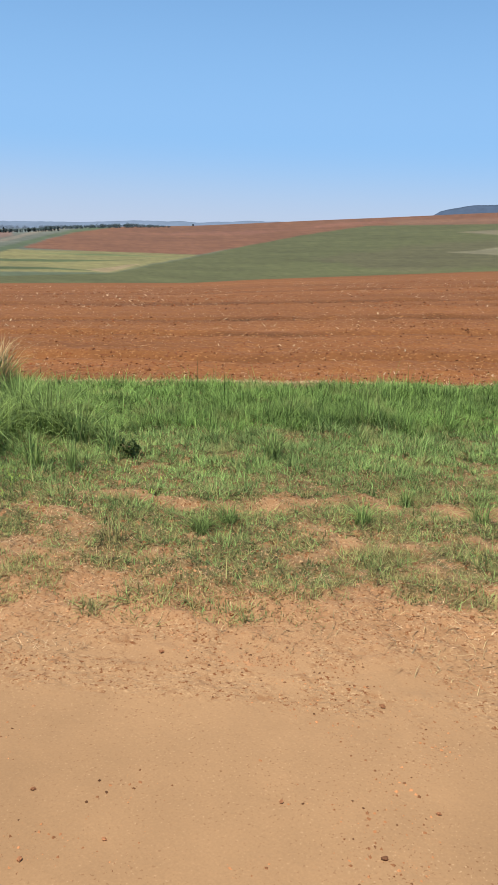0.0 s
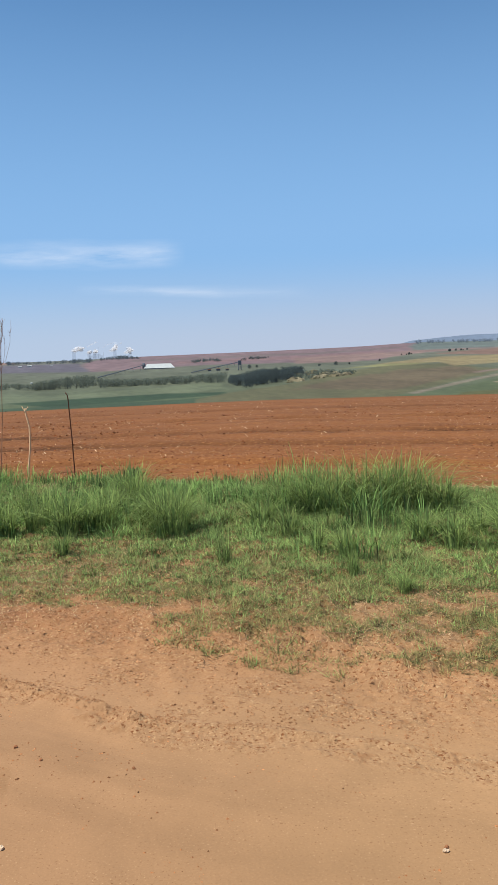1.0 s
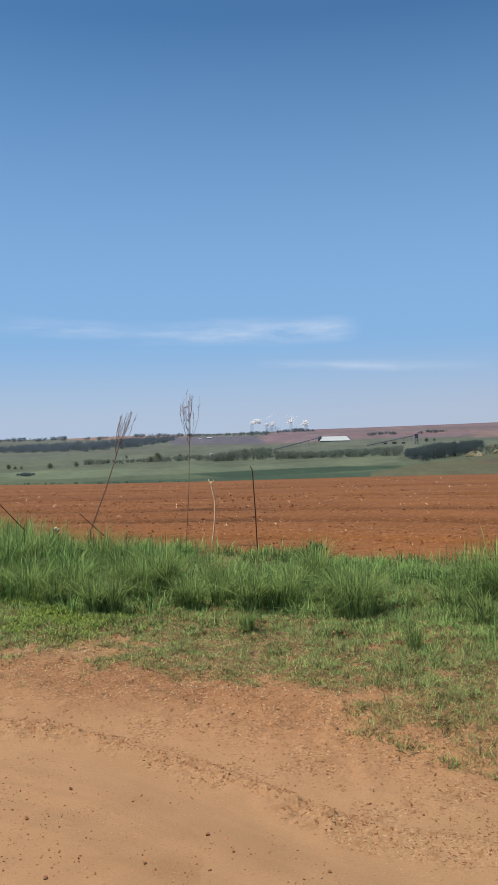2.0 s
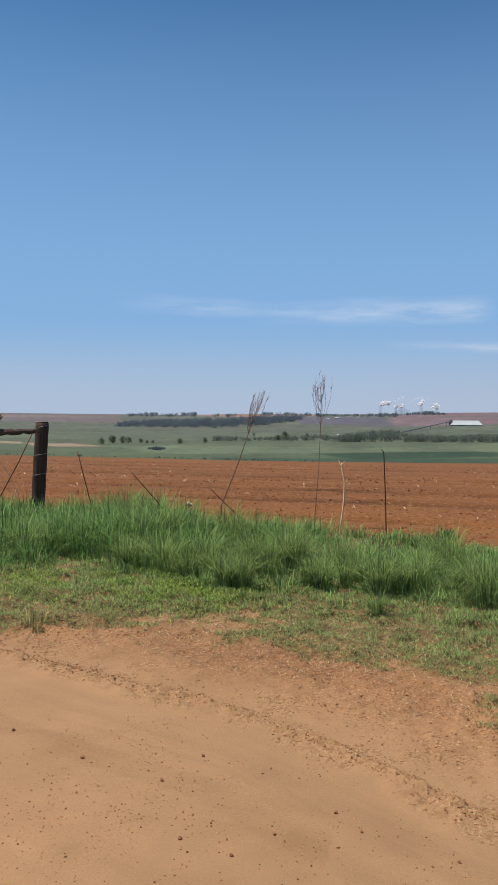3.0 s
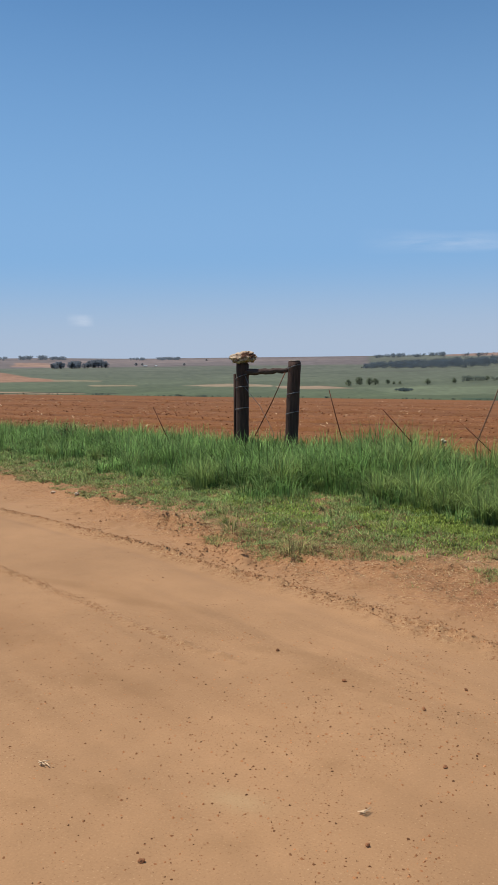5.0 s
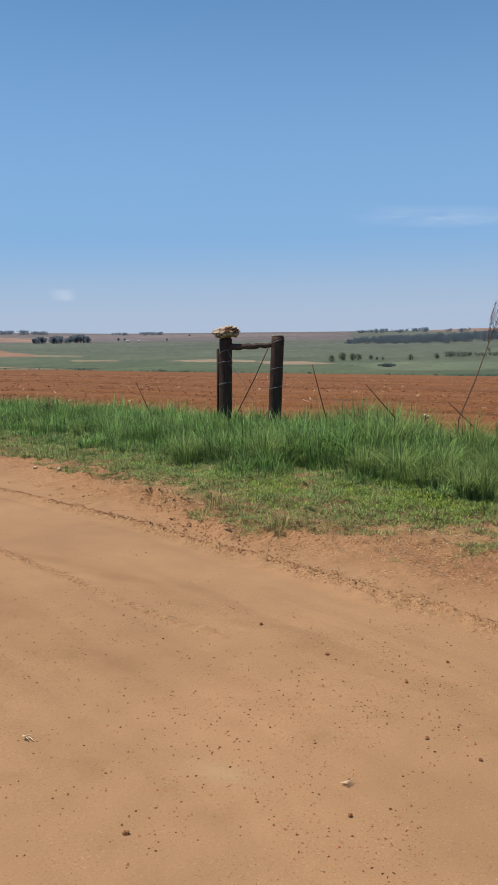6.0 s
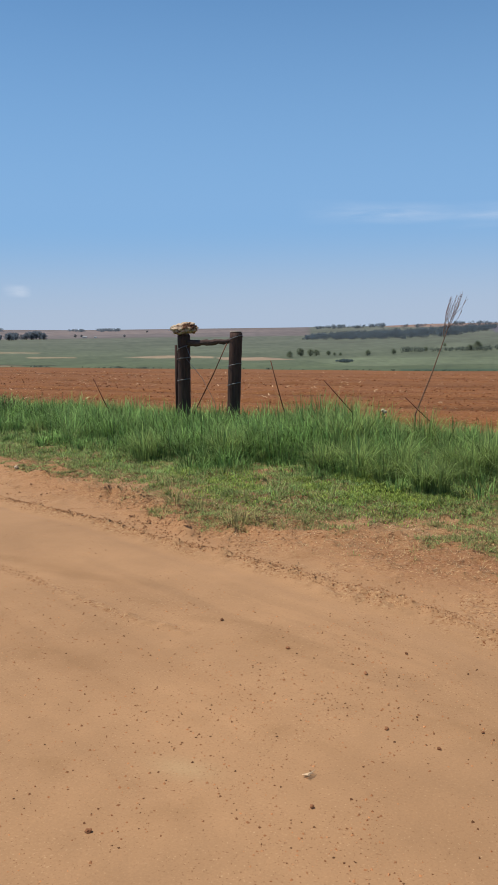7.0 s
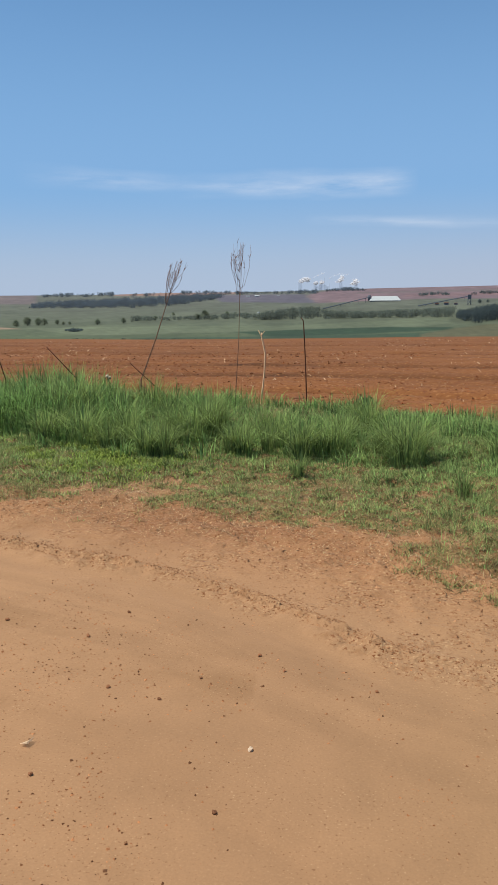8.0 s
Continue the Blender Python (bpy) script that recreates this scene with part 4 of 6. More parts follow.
def scatter(count, a0, a1, u0, u1):
    """Random spots on the verge: bearings and, from road edge (0) to field edge (1), shares of its width, even by area."""
    az = rng.uniform(a0, a1, count * 3)
    u = rng.uniform(u0, u1, count * 3)
    e, f = ROAD_EDGE(az), FIELD_EDGE(az)
    r = e + (f - e) * u
    weight = r * (f - e)
    keep = rng.uniform(0, weight.max(), len(az)) < weight
    az, r, u = az[keep][:count], r[keep][:count], u[keep][:count]
    return az, r, u, r * np.sin(np.radians(az)), r * np.cos(np.radians(az))


def stuff(name, verts, faces, material, label, category, smooth=False):
    return tagged(new(name, mesh_from(name, verts, faces, (material,), smooth)), label, category, kind="stuff")


def build_short_grass():
    az, r, u, x, y = scatter(1550000, -54, 70, -0.12, 1.04)
    cover = fbm(x * 1.3, y * 1.3, 111, 4)
    keep = grass_cover(az, r, x, y) > rng.uniform(0.15, 0.60, len(az))
    keep &= fbm(x * 14, y * 14, 119, 2) > rng.uniform(0.20, 0.52, len(az))
    keep &= u > -0.08
    tussock = fbm(x * 3.6, y * 3.6, 233, 3)
    keep &= (tussock > rng.uniform(0.24, 0.44, len(az))) | (u > 0.24) | (az < 16)
    keep &= (az > 22) | (u < 0.72) | (rng.uniform(0, 1, len(az)) < 0.3)
    az, r, u, x, y, cover, tussock = az[keep], r[keep], u[keep], x[keep], y[keep], cover[keep], tussock[keep]
    n = len(az)
    z = land_height(az, r)
    sprig = fbm(x * 9, y * 9, 115, 2)
    h = rng.uniform(0.014, 0.046, n) * np.where(az > 0, 1.25, 1.0) * (0.6 + 0.7 * np.clip(u * 1.5, 0, 1)) * (0.3 + 1.5 * sprig) * (0.38 + 1.75 * tussock)
    h = np.where(rng.uniform(0, 1, n) < 0.05, h * 2.0, h)
    h = np.where((u > 0.93) & (rng.uniform(0, 1, n) < np.clip((u - 0.93) * 12, 0, 1)), h * 0.2, h)
    lush = (az > 26) & (u > 0.54 + 0.2 * (cover - 0.5))
    h = np.where(lush, h * (0.4 + 1.9 * fbm(x * 1.8, y * 1.8, 117, 3)), h)
    w = rng.uniform(0.003, 0.0075, n) * np.clip(r / 6, 0.8, 1.8)
    v, f = leaflets(x, y, z, h, w, rng.uniform(0.2, 2.0, n), rng.uniform(0, 2 * np.pi, n))
    v = v.reshape(n, 3, 3)
    fringe = ~lush & (rng.uniform(0, 1, n) < np.interp(u + 0.25 * (cover - 0.5), [-0.05, 0.05, 0.16, 0.4, 1.0], [0.75, 0.6, 0.34, 0.12, 0.07]) + 0.12 * ((az > 20) & (u < 0.25)) + 0.28 * np.exp(-((az - 21) / 9) ** 2) * (u < 0.22))
    for sel, mat, name, label in ((fringe, SPARSE, "yellowed_grass", "yellowed half-dry grass blades along the road edge"), (~lush & ~fringe, GRASS, "short_grass", "patchy short grass on the verge, green with dry spots"), (lush, LUSH, "lush_grass", "denser bright green grass beside the ploughed field")):
        m = int(sel.sum())
        stuff(name, v[sel].reshape(-1, 3), np.arange(m * 3).reshape(-1, 3), mat, label, "grass")


def build_dry_litter():
    az, r, u, x, y = scatter(380000, -54, 70, -0.14, 1.1)
    keep = (fbm(x * 2, y * 2, 121, 3) > np.interp(u, [-0.14, -0.08, 0.0, 0.12, 0.3, 0.5, 0.9, 0.97, 1.0, 1.1], [0.70, 0.55, 0.38, 0.34, 0.42, 0.52, 0.60, 0.36, 0.36, 0.64]))
    keep &= fbm(x * 11, y * 11, 123, 2) > rng.uniform(0.35, 0.65, len(az))
    az, r, x, y = az[keep], r[keep], x[keep], y[keep]
    n = len(az)
    z = land_height(az, r) + 0.003
    v, f = leaflets(x, y, z, 0.012 + 0.034 * rng.uniform(0, 1, n) ** 3, rng.uniform(0.0025, 0.006, n) * np.clip(r / 6, 0.8, 1.8), rng.uniform(1.8, 2.75, n), rng.uniform(0, 2 * np.pi, n))
    old = rng.uniform(0, 1, n) < 0.3
    stuff("old_litter", v, f[old], GREY_LITTER, "weathered grey-brown grass bits lying on the verge", "dry grass")
    stuff("dry_litter", v, f[~old], LITTER, "dry straw-coloured grass bits scattered along the road edge", "dry grass")
    az, r, u, x, y = scatter(16000, 12, 70, 0.95, 1.05)
    keep = fbm(x * 1.3, y * 1.3, 225, 3) > rng.uniform(0.3, 0.75, len(az))
    az, r, x, y = az[keep], r[keep], x[keep], y[keep]
    n = len(az)
    v, f = leaflets(x, y, land_height(az, r) + 0.02, rng.uniform(0.02, 0.06, n), rng.uniform(0.006, 0.014, n), rng.uniform(1.4, 2.6, n), rng.uniform(0, 2 * np.pi, n))
    stuff("field_edge_straw", v, f, DRY, "strip of dry straw along the edge of the ploughed field", "dry grass")
    az, r, u, x, y = scatter(14000, -54, 70, -0.10, 0.34)
    keep = fbm(x * 1.7, y * 1.7, 221, 3) + 0.25 * np.exp(-((u - 0.02) / 0.09) ** 2) > rng.uniform(0.48, 0.85, len(az))
    az, r, x, y = az[keep], r[keep], x[keep], y[keep]
    n = len(az)
    v, f = blades(x, y, land_height(az, r) + 0.006, 0.012 + 0.04 * rng.uniform(0, 1, n) ** 3, rng.uniform(0.0018, 0.0032, n), rng.uniform(1.5, 2.7, n), rng.uniform(0, 2 * np.pi, n), 0.75)
    stuff("dry_stalks", v, f, DRY, "curled dry grass stalks lying on the crumbly road edge", "dry grass")


def build_weeds():
    """Low leafy weeds, brightest between the road and the tall grass."""
    spots = [(-19, 0.30, 3.4, 0.13, 21000), (-30, 0.24, 5.0, 0.12, 9000), (-15, 0.34, 2.0, 0.10, 2500), (36, 0.26, 5, 0.08, 900)]
    vs, n0 = [], 0
    for a, u, da, du, count in spots:
        az = rng.normal(a, da, count)
        uu = np.clip(rng.normal(u, du * 0.6, count), 0.02, 0.9)
        r = ROAD_EDGE(az) + (FIELD_EDGE(az) - ROAD_EDGE(az)) * uu
        x, y = r * np.sin(np.radians(az)), r * np.cos(np.radians(az))
        keep = fbm(x * 4, y * 4, 131, 3) > rng.uniform(0.40, 0.62, count)
        az, r, x, y = az[keep], r[keep], x[keep], y[keep]
        n = len(az)
        z = land_height(az, r) + rng.uniform(0.0, 0.035, n)
        v, _ = blades(x, y, z, rng.uniform(0.008, 0.022, n), rng.uniform(0.004, 0.010, n), rng.uniform(0.6, 2.4, n), rng.uniform(0, 2 * np.pi, n))
        vs.append(v)
        n0 += n
    tri = np.array([[0, 1, 3], [0, 3, 2], [2, 3, 4]])
    stuff("low_weeds", np.vstack(vs), (np.arange(n0)[:, None, None] * 5 + tri).reshape(-1, 3), WEED, "low yellow-green leafy weeds between road and tall grass", "weeds")


def tuft_mesh(name, count, height, spread, material, seed, droop=0.55, fine=1.0):
    g = np.random.default_rng(seed)
    a = g.uniform(0, 2 * np.pi, count)
    d = np.sqrt(g.uniform(0, 1, count)) * spread * 0.34
    x, y = np.cos(a) * d, np.sin(a) * d
    heading = a + g.normal(0, 0.6, count)
    tall = g.uniform(0.0, 1.0, count) ** 0.7
    lean = np.clip(g.uniform(0.0, 1.25, count) - 0.25 * tall + 0.15, 0.02, 1.2) * droop * 2.2
    h = height * (0.22 + 0.9 * tall) * (1 + 0.2 * lean)
    v, f = arching(x, y, np.zeros(count), h, g.uniform(0.005, 0.0105, count) * fine, lean, heading)
    return mesh_from(name, v, f, (material,))


def build_tall_grass():
    """The band of tall grass along the old fence line, uneven in height and with gaps."""
    az, r, u, x, y = scatter(4100, -54, 23, 0.30, 1.04)
    front = np.interp(az, [-54, -40, -31, -24, -17, -10, -4, 3, 10, 16, 23], [0.42, 0.44, 0.44, 0.46, 0.48, 0.50, 0.48, 0.56, 0.62, 0.56, 0.72])
    thick = fbm(x * 0.9, y * 0.9, 141, 4) + 0.35 * np.clip((-14 - az) / 12, 0, 1)
    thick = np.where((az > 3) & (az < 11), thick - 0.15, thick) + 0.22 * np.exp(-((az + 5) / 7) ** 2)
    front = front + 1.0 * (fbm(x * 1.9, y * 1.9, 147, 3) - 0.5) - 0.06
    keep = (u > front) & (thick > rng.uniform(0.44, 0.74, len(az)))
    az, r, u, x, y, thick, front = az[keep], r[keep], u[keep], x[keep], y[keep], thick[keep], front[keep]
    top = np.interp(az, [-54, -47, -40, -31, -24, -21.5, -17, -9, -4, 3, 9.5, 13, 17, 21, 23], [0.26, 0.26, 0.30, 0.40, 0.42, 0.56, 0.44, 0.28, 0.18, 0.17, 0.22, 0.50, 0.58, 0.50, 0.3])
    mound = fbm(x * 0.55, y * 0.55, 145, 3)
    per = 27
    clump = rng.uniform(0.55, 1.35, len(az))
    n = len(az) * per
    rep = lambda q: np.repeat(q, per)
    hx, hy = rep(x) + rng.normal(0, 0.075, n), rep(y) + rng.normal(0, 0.075, n)
    z = rep(land_height(az, r))
    top = top * np.clip(0.26 + (u - front) / 0.34, 0.26, 1)
    h = rep(clump * top * (0.40 + 0.45 * thick + 0.55 * mound)) * rng.uniform(0.5, 1.15, n)
    out = np.arctan2(hy - rep(y), hx - rep(x)) + rng.normal(0, 0.5, n)
    v, f = arching(hx, hy, z, h, rng.uniform(0.004, 0.009, n), rng.uniform(0.05, 1.2, n), out)
    stuff("tall_grass", v, f, TALL, "thick band of tall green grass along the old fence line", "grass")


build_short_grass()
build_dry_litter()
build_weeds()
build_tall_grass()

TUFTS = [tuft_mesh("blades", 110 + 18 * k, 0.30, 0.22, TUFT, 200 + k, 0.5, 0.75) for k in range(5)]
HIGH_TUFTS = [tuft_mesh("blades", 230 + 30 * k, 0.30, 0.26, TUFT, 220 + k, 0.55, 0.42) for k in range(5)]
THIN_TUFTS = [tuft_mesh("blades", 46 + 8 * k, 0.30, 0.40, SPARSE, 240 + k, 0.75) for k in range(5)]


def tuft(az, base_el, height, wide=1.0, variant=0, label="grass tuft standing above the short verge grass", kinds=None):
    """A tuft whose foot is seen at this bearing and height angle."""
    r = EYE / math.tan(radians(-base_el))
    ob = new("grass_tuft", (kinds or (HIGH_TUFTS if height > 0.38 else TUFTS))[variant % 5])
    s = height / 0.30
    ob.matrix_basis = pose(*ground_at(az, r), 0, 0, 67 * variant) @ Matrix.Diagonal((s * wide, s * wide, s, 1))
    return tagged(ob, label, "grass", "grass tufts")


for a, el, h, w in ((10.8, -10.6, 0.50, 1.1), (12.6, -10.9, 0.50, 1.2), (14.2, -11.2, 0.56, 1.2), (15.8, -10.6, 0.60, 1.2), (17.4, -10.9, 0.62, 1.1), (19.0, -10.7, 0.60, 1.2), (20.6, -10.9, 0.55, 1.1), (21.8, -11.2, 0.42, 1.1)):
    tuft(a, el, h * 0.88, w, int(a), "tall dense dark green grass clump")
for a, el, h, w in ((-18.6, -8.9, 0.64, 1.0), (-19.3, -9.0, 0.58, 1.0), (-14.0, -8.6, 0.52, 1.0), (26.4, -13.0, 0.38, 1.2), (28.9, -13.0, 0.42, 1.3), (31.6, -13.9, 0.42, 1.2), (35.2, -12.6, 0.34, 1.1)):
    tuft(a, el, h, w, int(a * 3), "tall spreading green grass tuft")
tuft(3.1, -12.3, 0.46, 1.0, 4, "large arching dark green grass tuft on the verge")
tuft(3.4, -11.9, 0.40, 0.95, 1, "large arching dark green grass tuft on the verge")
tuft(6.9, -14.3, 0.26, 0.7, 0)
tuft(-4.2, -13.2, 0.24, 0.8, 2)
tuft(-15.6, -10.7, 0.36, 0.9, 0)
tuft(-17.0, -11.0, 0.34, 0.8, 3)
tuft(-18.6, -10.6, 0.44, 1.0, 1)
tuft(-21.0, -10.2, 0.36, 1.0, 4)
tuft(9.4, -11.9, 0.32, 1.0, 2)
tuft(11.4, -12.6, 0.30, 1.0, 0)
tuft(13.4, -13.6, 0.24, 0.9, 1)
tuft(15.4, -14.2, 0.26, 1.0, 3)
tuft(15.9, -15.4, 0.20, 0.6, 4)
tuft(20.2, -12.9, 0.28, 1.0, 2)
tuft(22.6, -13.3, 0.32, 1.0, 0)
tuft(24.0, -12.4, 0.26, 1.0, 3)
tuft(27.8, -13.6, 0.44, 1.0, 1, "tall grey-green grass tuft near the road")
tuft(30.6, -13.4, 0.36, 1.0, 4)
tuft(32.6, -14.4, 0.40, 1.0, 2)
tuft(34.0, -13.4, 0.34, 1.0, 0)
tuft(-33.0, -8.9, 0.42, 1.0, 2)
tuft(-27.5, -9.4, 0.42, 1.0, 3)
tuft(19.5, -16.5, 0.14, 1.0, 4)
tuft(28.5, -16.5, 0.18, 1.0, 0)

for k, (a, el, h, w) in enumerate(((36.2, -15.2, 0.26, 0.8), (38.8, -15.6, 0.24, 0.55), (36.7, -13.1, 0.40, 1.2), (38.6, -13.6, 0.34, 1.2), (34.6, -12.2, 0.46, 1.1), (41.1, -14.3, 0.26, 1.0), (51.8, -14.4, 0.24, 0.9), (66.3, -17.2, 0.14, 1.2), (59.0, -18.1, 0.12, 1.3), (48.6, -19.3, 0.12, 1.4), (50.2, -18.9, 0.11, 1.5), (61.4, -16.6, 0.11, 1.2))):
    tuft(a, el, h, w, k)
tuft(42.8, -20.2, 0.16, 0.8, 3, "sparse half-dry grass tuft on the bare road edge", THIN_TUFTS)
row = random.Random(19)
for k in range(22):
    a = -16.0 + 19.0 * (k + row.uniform(-0.5, 0.5)) / 21
    back = row.random()
    tuft(a, -11.9 + 1.7 * back + row.uniform(-0.3, 0.3), (0.34 + 0.16 * back) * row.uniform(0.8, 1.15), row.uniform(0.75, 1.1), k, "tall arching green grass tuft in an uneven row")

for a, el, h in ((-31.2, -12.0, 0.20), (-27.3, -13.6, 0.20), (-26.4, -13.4, 0.16), (-29.6, -12.4, 0.14), (-22.5, -13.6, 0.12), (-2.0, -15.6, 0.10), (4.5, -16.6, 0.10)):
    tuft(a, el, h * 0.75, 1.4, int(-3 * a) % 5, "sparse half-dry grass tuft on the bare road edge", THIN_TUFTS)
loose = random.Random(77)
for k in range(14):
    a = -46 + 38 * (k + 1.6 * loose.random()) / 14
    edge, far = float(ROAD_EDGE(np.array([a]))[0]), float(FIELD_EDGE(np.array([a]))[0])
    spot_r = edge + (far - edge) * loose.uniform(0.36, 0.52)
    tuft(a, -math.degrees(math.atan2(EYE, spot_r)), loose.uniform(0.18, 0.36), loose.uniform(0.6, 0.9), k, "loose green grass tuft before the tall grass")


def build_seeding_tuft():
    """The high tuft with dry, feathery heads at the field's edge."""
    p = ground_at(32.4, 7.65)
    e = thing("seeding_tuft", p, "tall grass tuft with dry straw-coloured feathery heads", "grass")
    for name, n, h, w, mat, seed, label in (("foliage", 380, 0.46, 0.42, TUFT, 301, ""), ("dry_plume", 320, 0.62, 0.30, DRY, 302, "dry straw-coloured stems")):
        ob = new(name, tuft_mesh(name, n, h, w, mat, seed, 0.30))
        ob.parent = e
        tagged(ob, label, kind="stuff")


build_seeding_tuft()


def build_bush(az, r, size, seed, label):
    """A small leafy weed bush."""
    g = np.random.default_rng(seed)
    p = ground_at(az, r)
    e = thing("small_bush", p, label, "bush", "roadside bushes")
    n = 420
    d = g.normal(0, 1, (n, 3))
    d /= np.linalg.norm(d, axis=1)[:, None]
    q = d * (g.uniform(0.15, 1.2, n) * (0.75 + 0.45 * np.sin(d[:, 0] * 4.0 + 1.3) * np.sin(d[:, 1] * 5.0 + d[:, 2] * 3.0)))[:, None] * np.array([size, size, size * 0.75]) + np.array([0, 0, size * 0.72])
    v, f = blades(q[:, 0], q[:, 1], np.maximum(q[:, 2], 0), g.uniform(0.016, 0.036, n), g.uniform(0.010, 0.018, n), g.uniform(0.4, 1.6, n), g.uniform(0, 6.28, n))
    ob = new("leaves", mesh_from("leaves", v, f, (BUSH,)))
    ob.parent = e
    bm = bmesh.new()
    for k in range(6):
        a = g.uniform(0, 6.28)
        tube(bm, [(0, 0, -0.02), (math.cos(a) * size * 0.3, math.sin(a) * size * 0.3, size * 0.6), (math.cos(a) * size * 0.7, math.sin(a) * size * 0.7, size * 1.1)], [0.007, 0.005, 0.003], 5)
    part("stems", bm, STALK, e)


build_bush(0.5, 10.0, 0.13, 401, "small dark leafy bush at the field's edge")
build_bush(-41.6, 15.2, 0.31, 402, "small dark leafy bush in the tall grass")
build_bush(42.4, 5.75, 0.085, 403, "low dark leafy weed in the verge grass")
tuft(-31.6, -11.4, 0.10, 0.9, 2, "low grey-green weed at the road's edge")


def build_flower():
    p = Vector(ground_xy(-2.754, 9.092))
    e = thing("white_flower", p, "small white wild flower above the grass", "flower")
    part("stem", tube(bmesh.new(), [(0, 0, -0.03), (0.01, 0, 0.25), (0, 0, 0.50)], [0.004, 0.003, 0.003], 5), TALL, e)
    for dx, dz in ((0.0, 0.50), (0.025, 0.485)):
        bm = bmesh.new()
        for k in range(9):
            q = Vector((math.cos(k * 2.4), math.sin(k * 2.4), 1 - k / 4)) * 0.008
            bmesh.ops.create_icosphere(bm, subdivisions=1, radius=0.012, matrix=Matrix.Translation(q + Vector((dx, 0, dz))))
        part("bloom", bm, PETAL, e, "white bloom")


build_flower()


# ---- stones, gravel, clods and straw ----
def pebbles(x, y, z, size, seed, rise=(0.55, 1.0)):
    """Verts and faces of many small angular lumps, half sunk in the ground."""
    g = np.random.default_rng(seed)
    n = len(x)
    base = np.array([[1, 0, 0], [0, 1, 0], [-1, 0, 0], [0, -1, 0], [0, 0, 1], [0, 0, -1]], float)
    k = base[None] * g.uniform(0.6, 1.25, (n, 6, 1)) + g.uniform(-0.25, 0.25, (n, 6, 3))
    t = g.uniform(0, 6.28, n)
    c, s = np.cos(t)[:, None], np.sin(t)[:, None]
    k = np.stack([k[..., 0] * c - k[..., 1] * s, k[..., 0] * s + k[..., 1] * c, k[..., 2] * 0.75], -1) * size[:, None, None]
    v = k + np.stack([x, y, z + size * 0.35], 1)[:, None]
    v[:, 4, 2] = z + size * g.uniform(*rise, n)
    v[:, 4, :2] += g.uniform(-0.45, 0.45, (n, 2)) * size[:, None]
    v[:, :4, 2] = z[:, None] - size[:, None] * 0.1 + 0.3 * (v[:, :4, 2] - z[:, None])
    tri = np.array([[0, 1, 4], [1, 2, 4], [2, 3, 4], [3, 0, 4]])
    return v[:, :5].reshape(-1, 3), (np.arange(n)[:, None, None] * 5 + tri).reshape(-1, 3)


def build_gravel():
    n = 120000
    az = np.where(rng.uniform(0, 1, n) < 0.3, rng.uniform(-54, -6, n), rng.uniform(-54, 70, n))
    r = 1.6 + (ROAD_EDGE(az) - 1.6) * rng.uniform(0, 1, n) ** 0.8
    x, y = r * np.sin(np.radians(az)), r * np.cos(np.radians(az))
    s = RUT(az) - r
    want = -0.05 + 0.22 * np.clip((az - 5) / 25, 0, 1) + 1.0 * np.clip((-2 - az) / 18, 0, 1) * np.clip((s - 0.4) / 1.2, 0, 1) * np.clip((6 - r) / 2, 0, 1) + 2.2 * (fbm(x * 1.6, y * 1.6, 151, 3) - 0.5) + 2.4 * (fbm(x * 6, y * 6, 153, 2) - 0.55)
    keep = rng.uniform(0, 1, n) < want
    az, r, x, y = az[keep], r[keep], x[keep], y[keep]
    size = 0.0009 + 0.0056 * rng.uniform(0, 1, len(az)) ** 11
    v, f = pebbles(x, y, land_height(az, r), size, 5)
    stuff("road_gravel", v, f, GRAVEL, "fine dark and pale gravel strewn over the dirt road", "gravel")


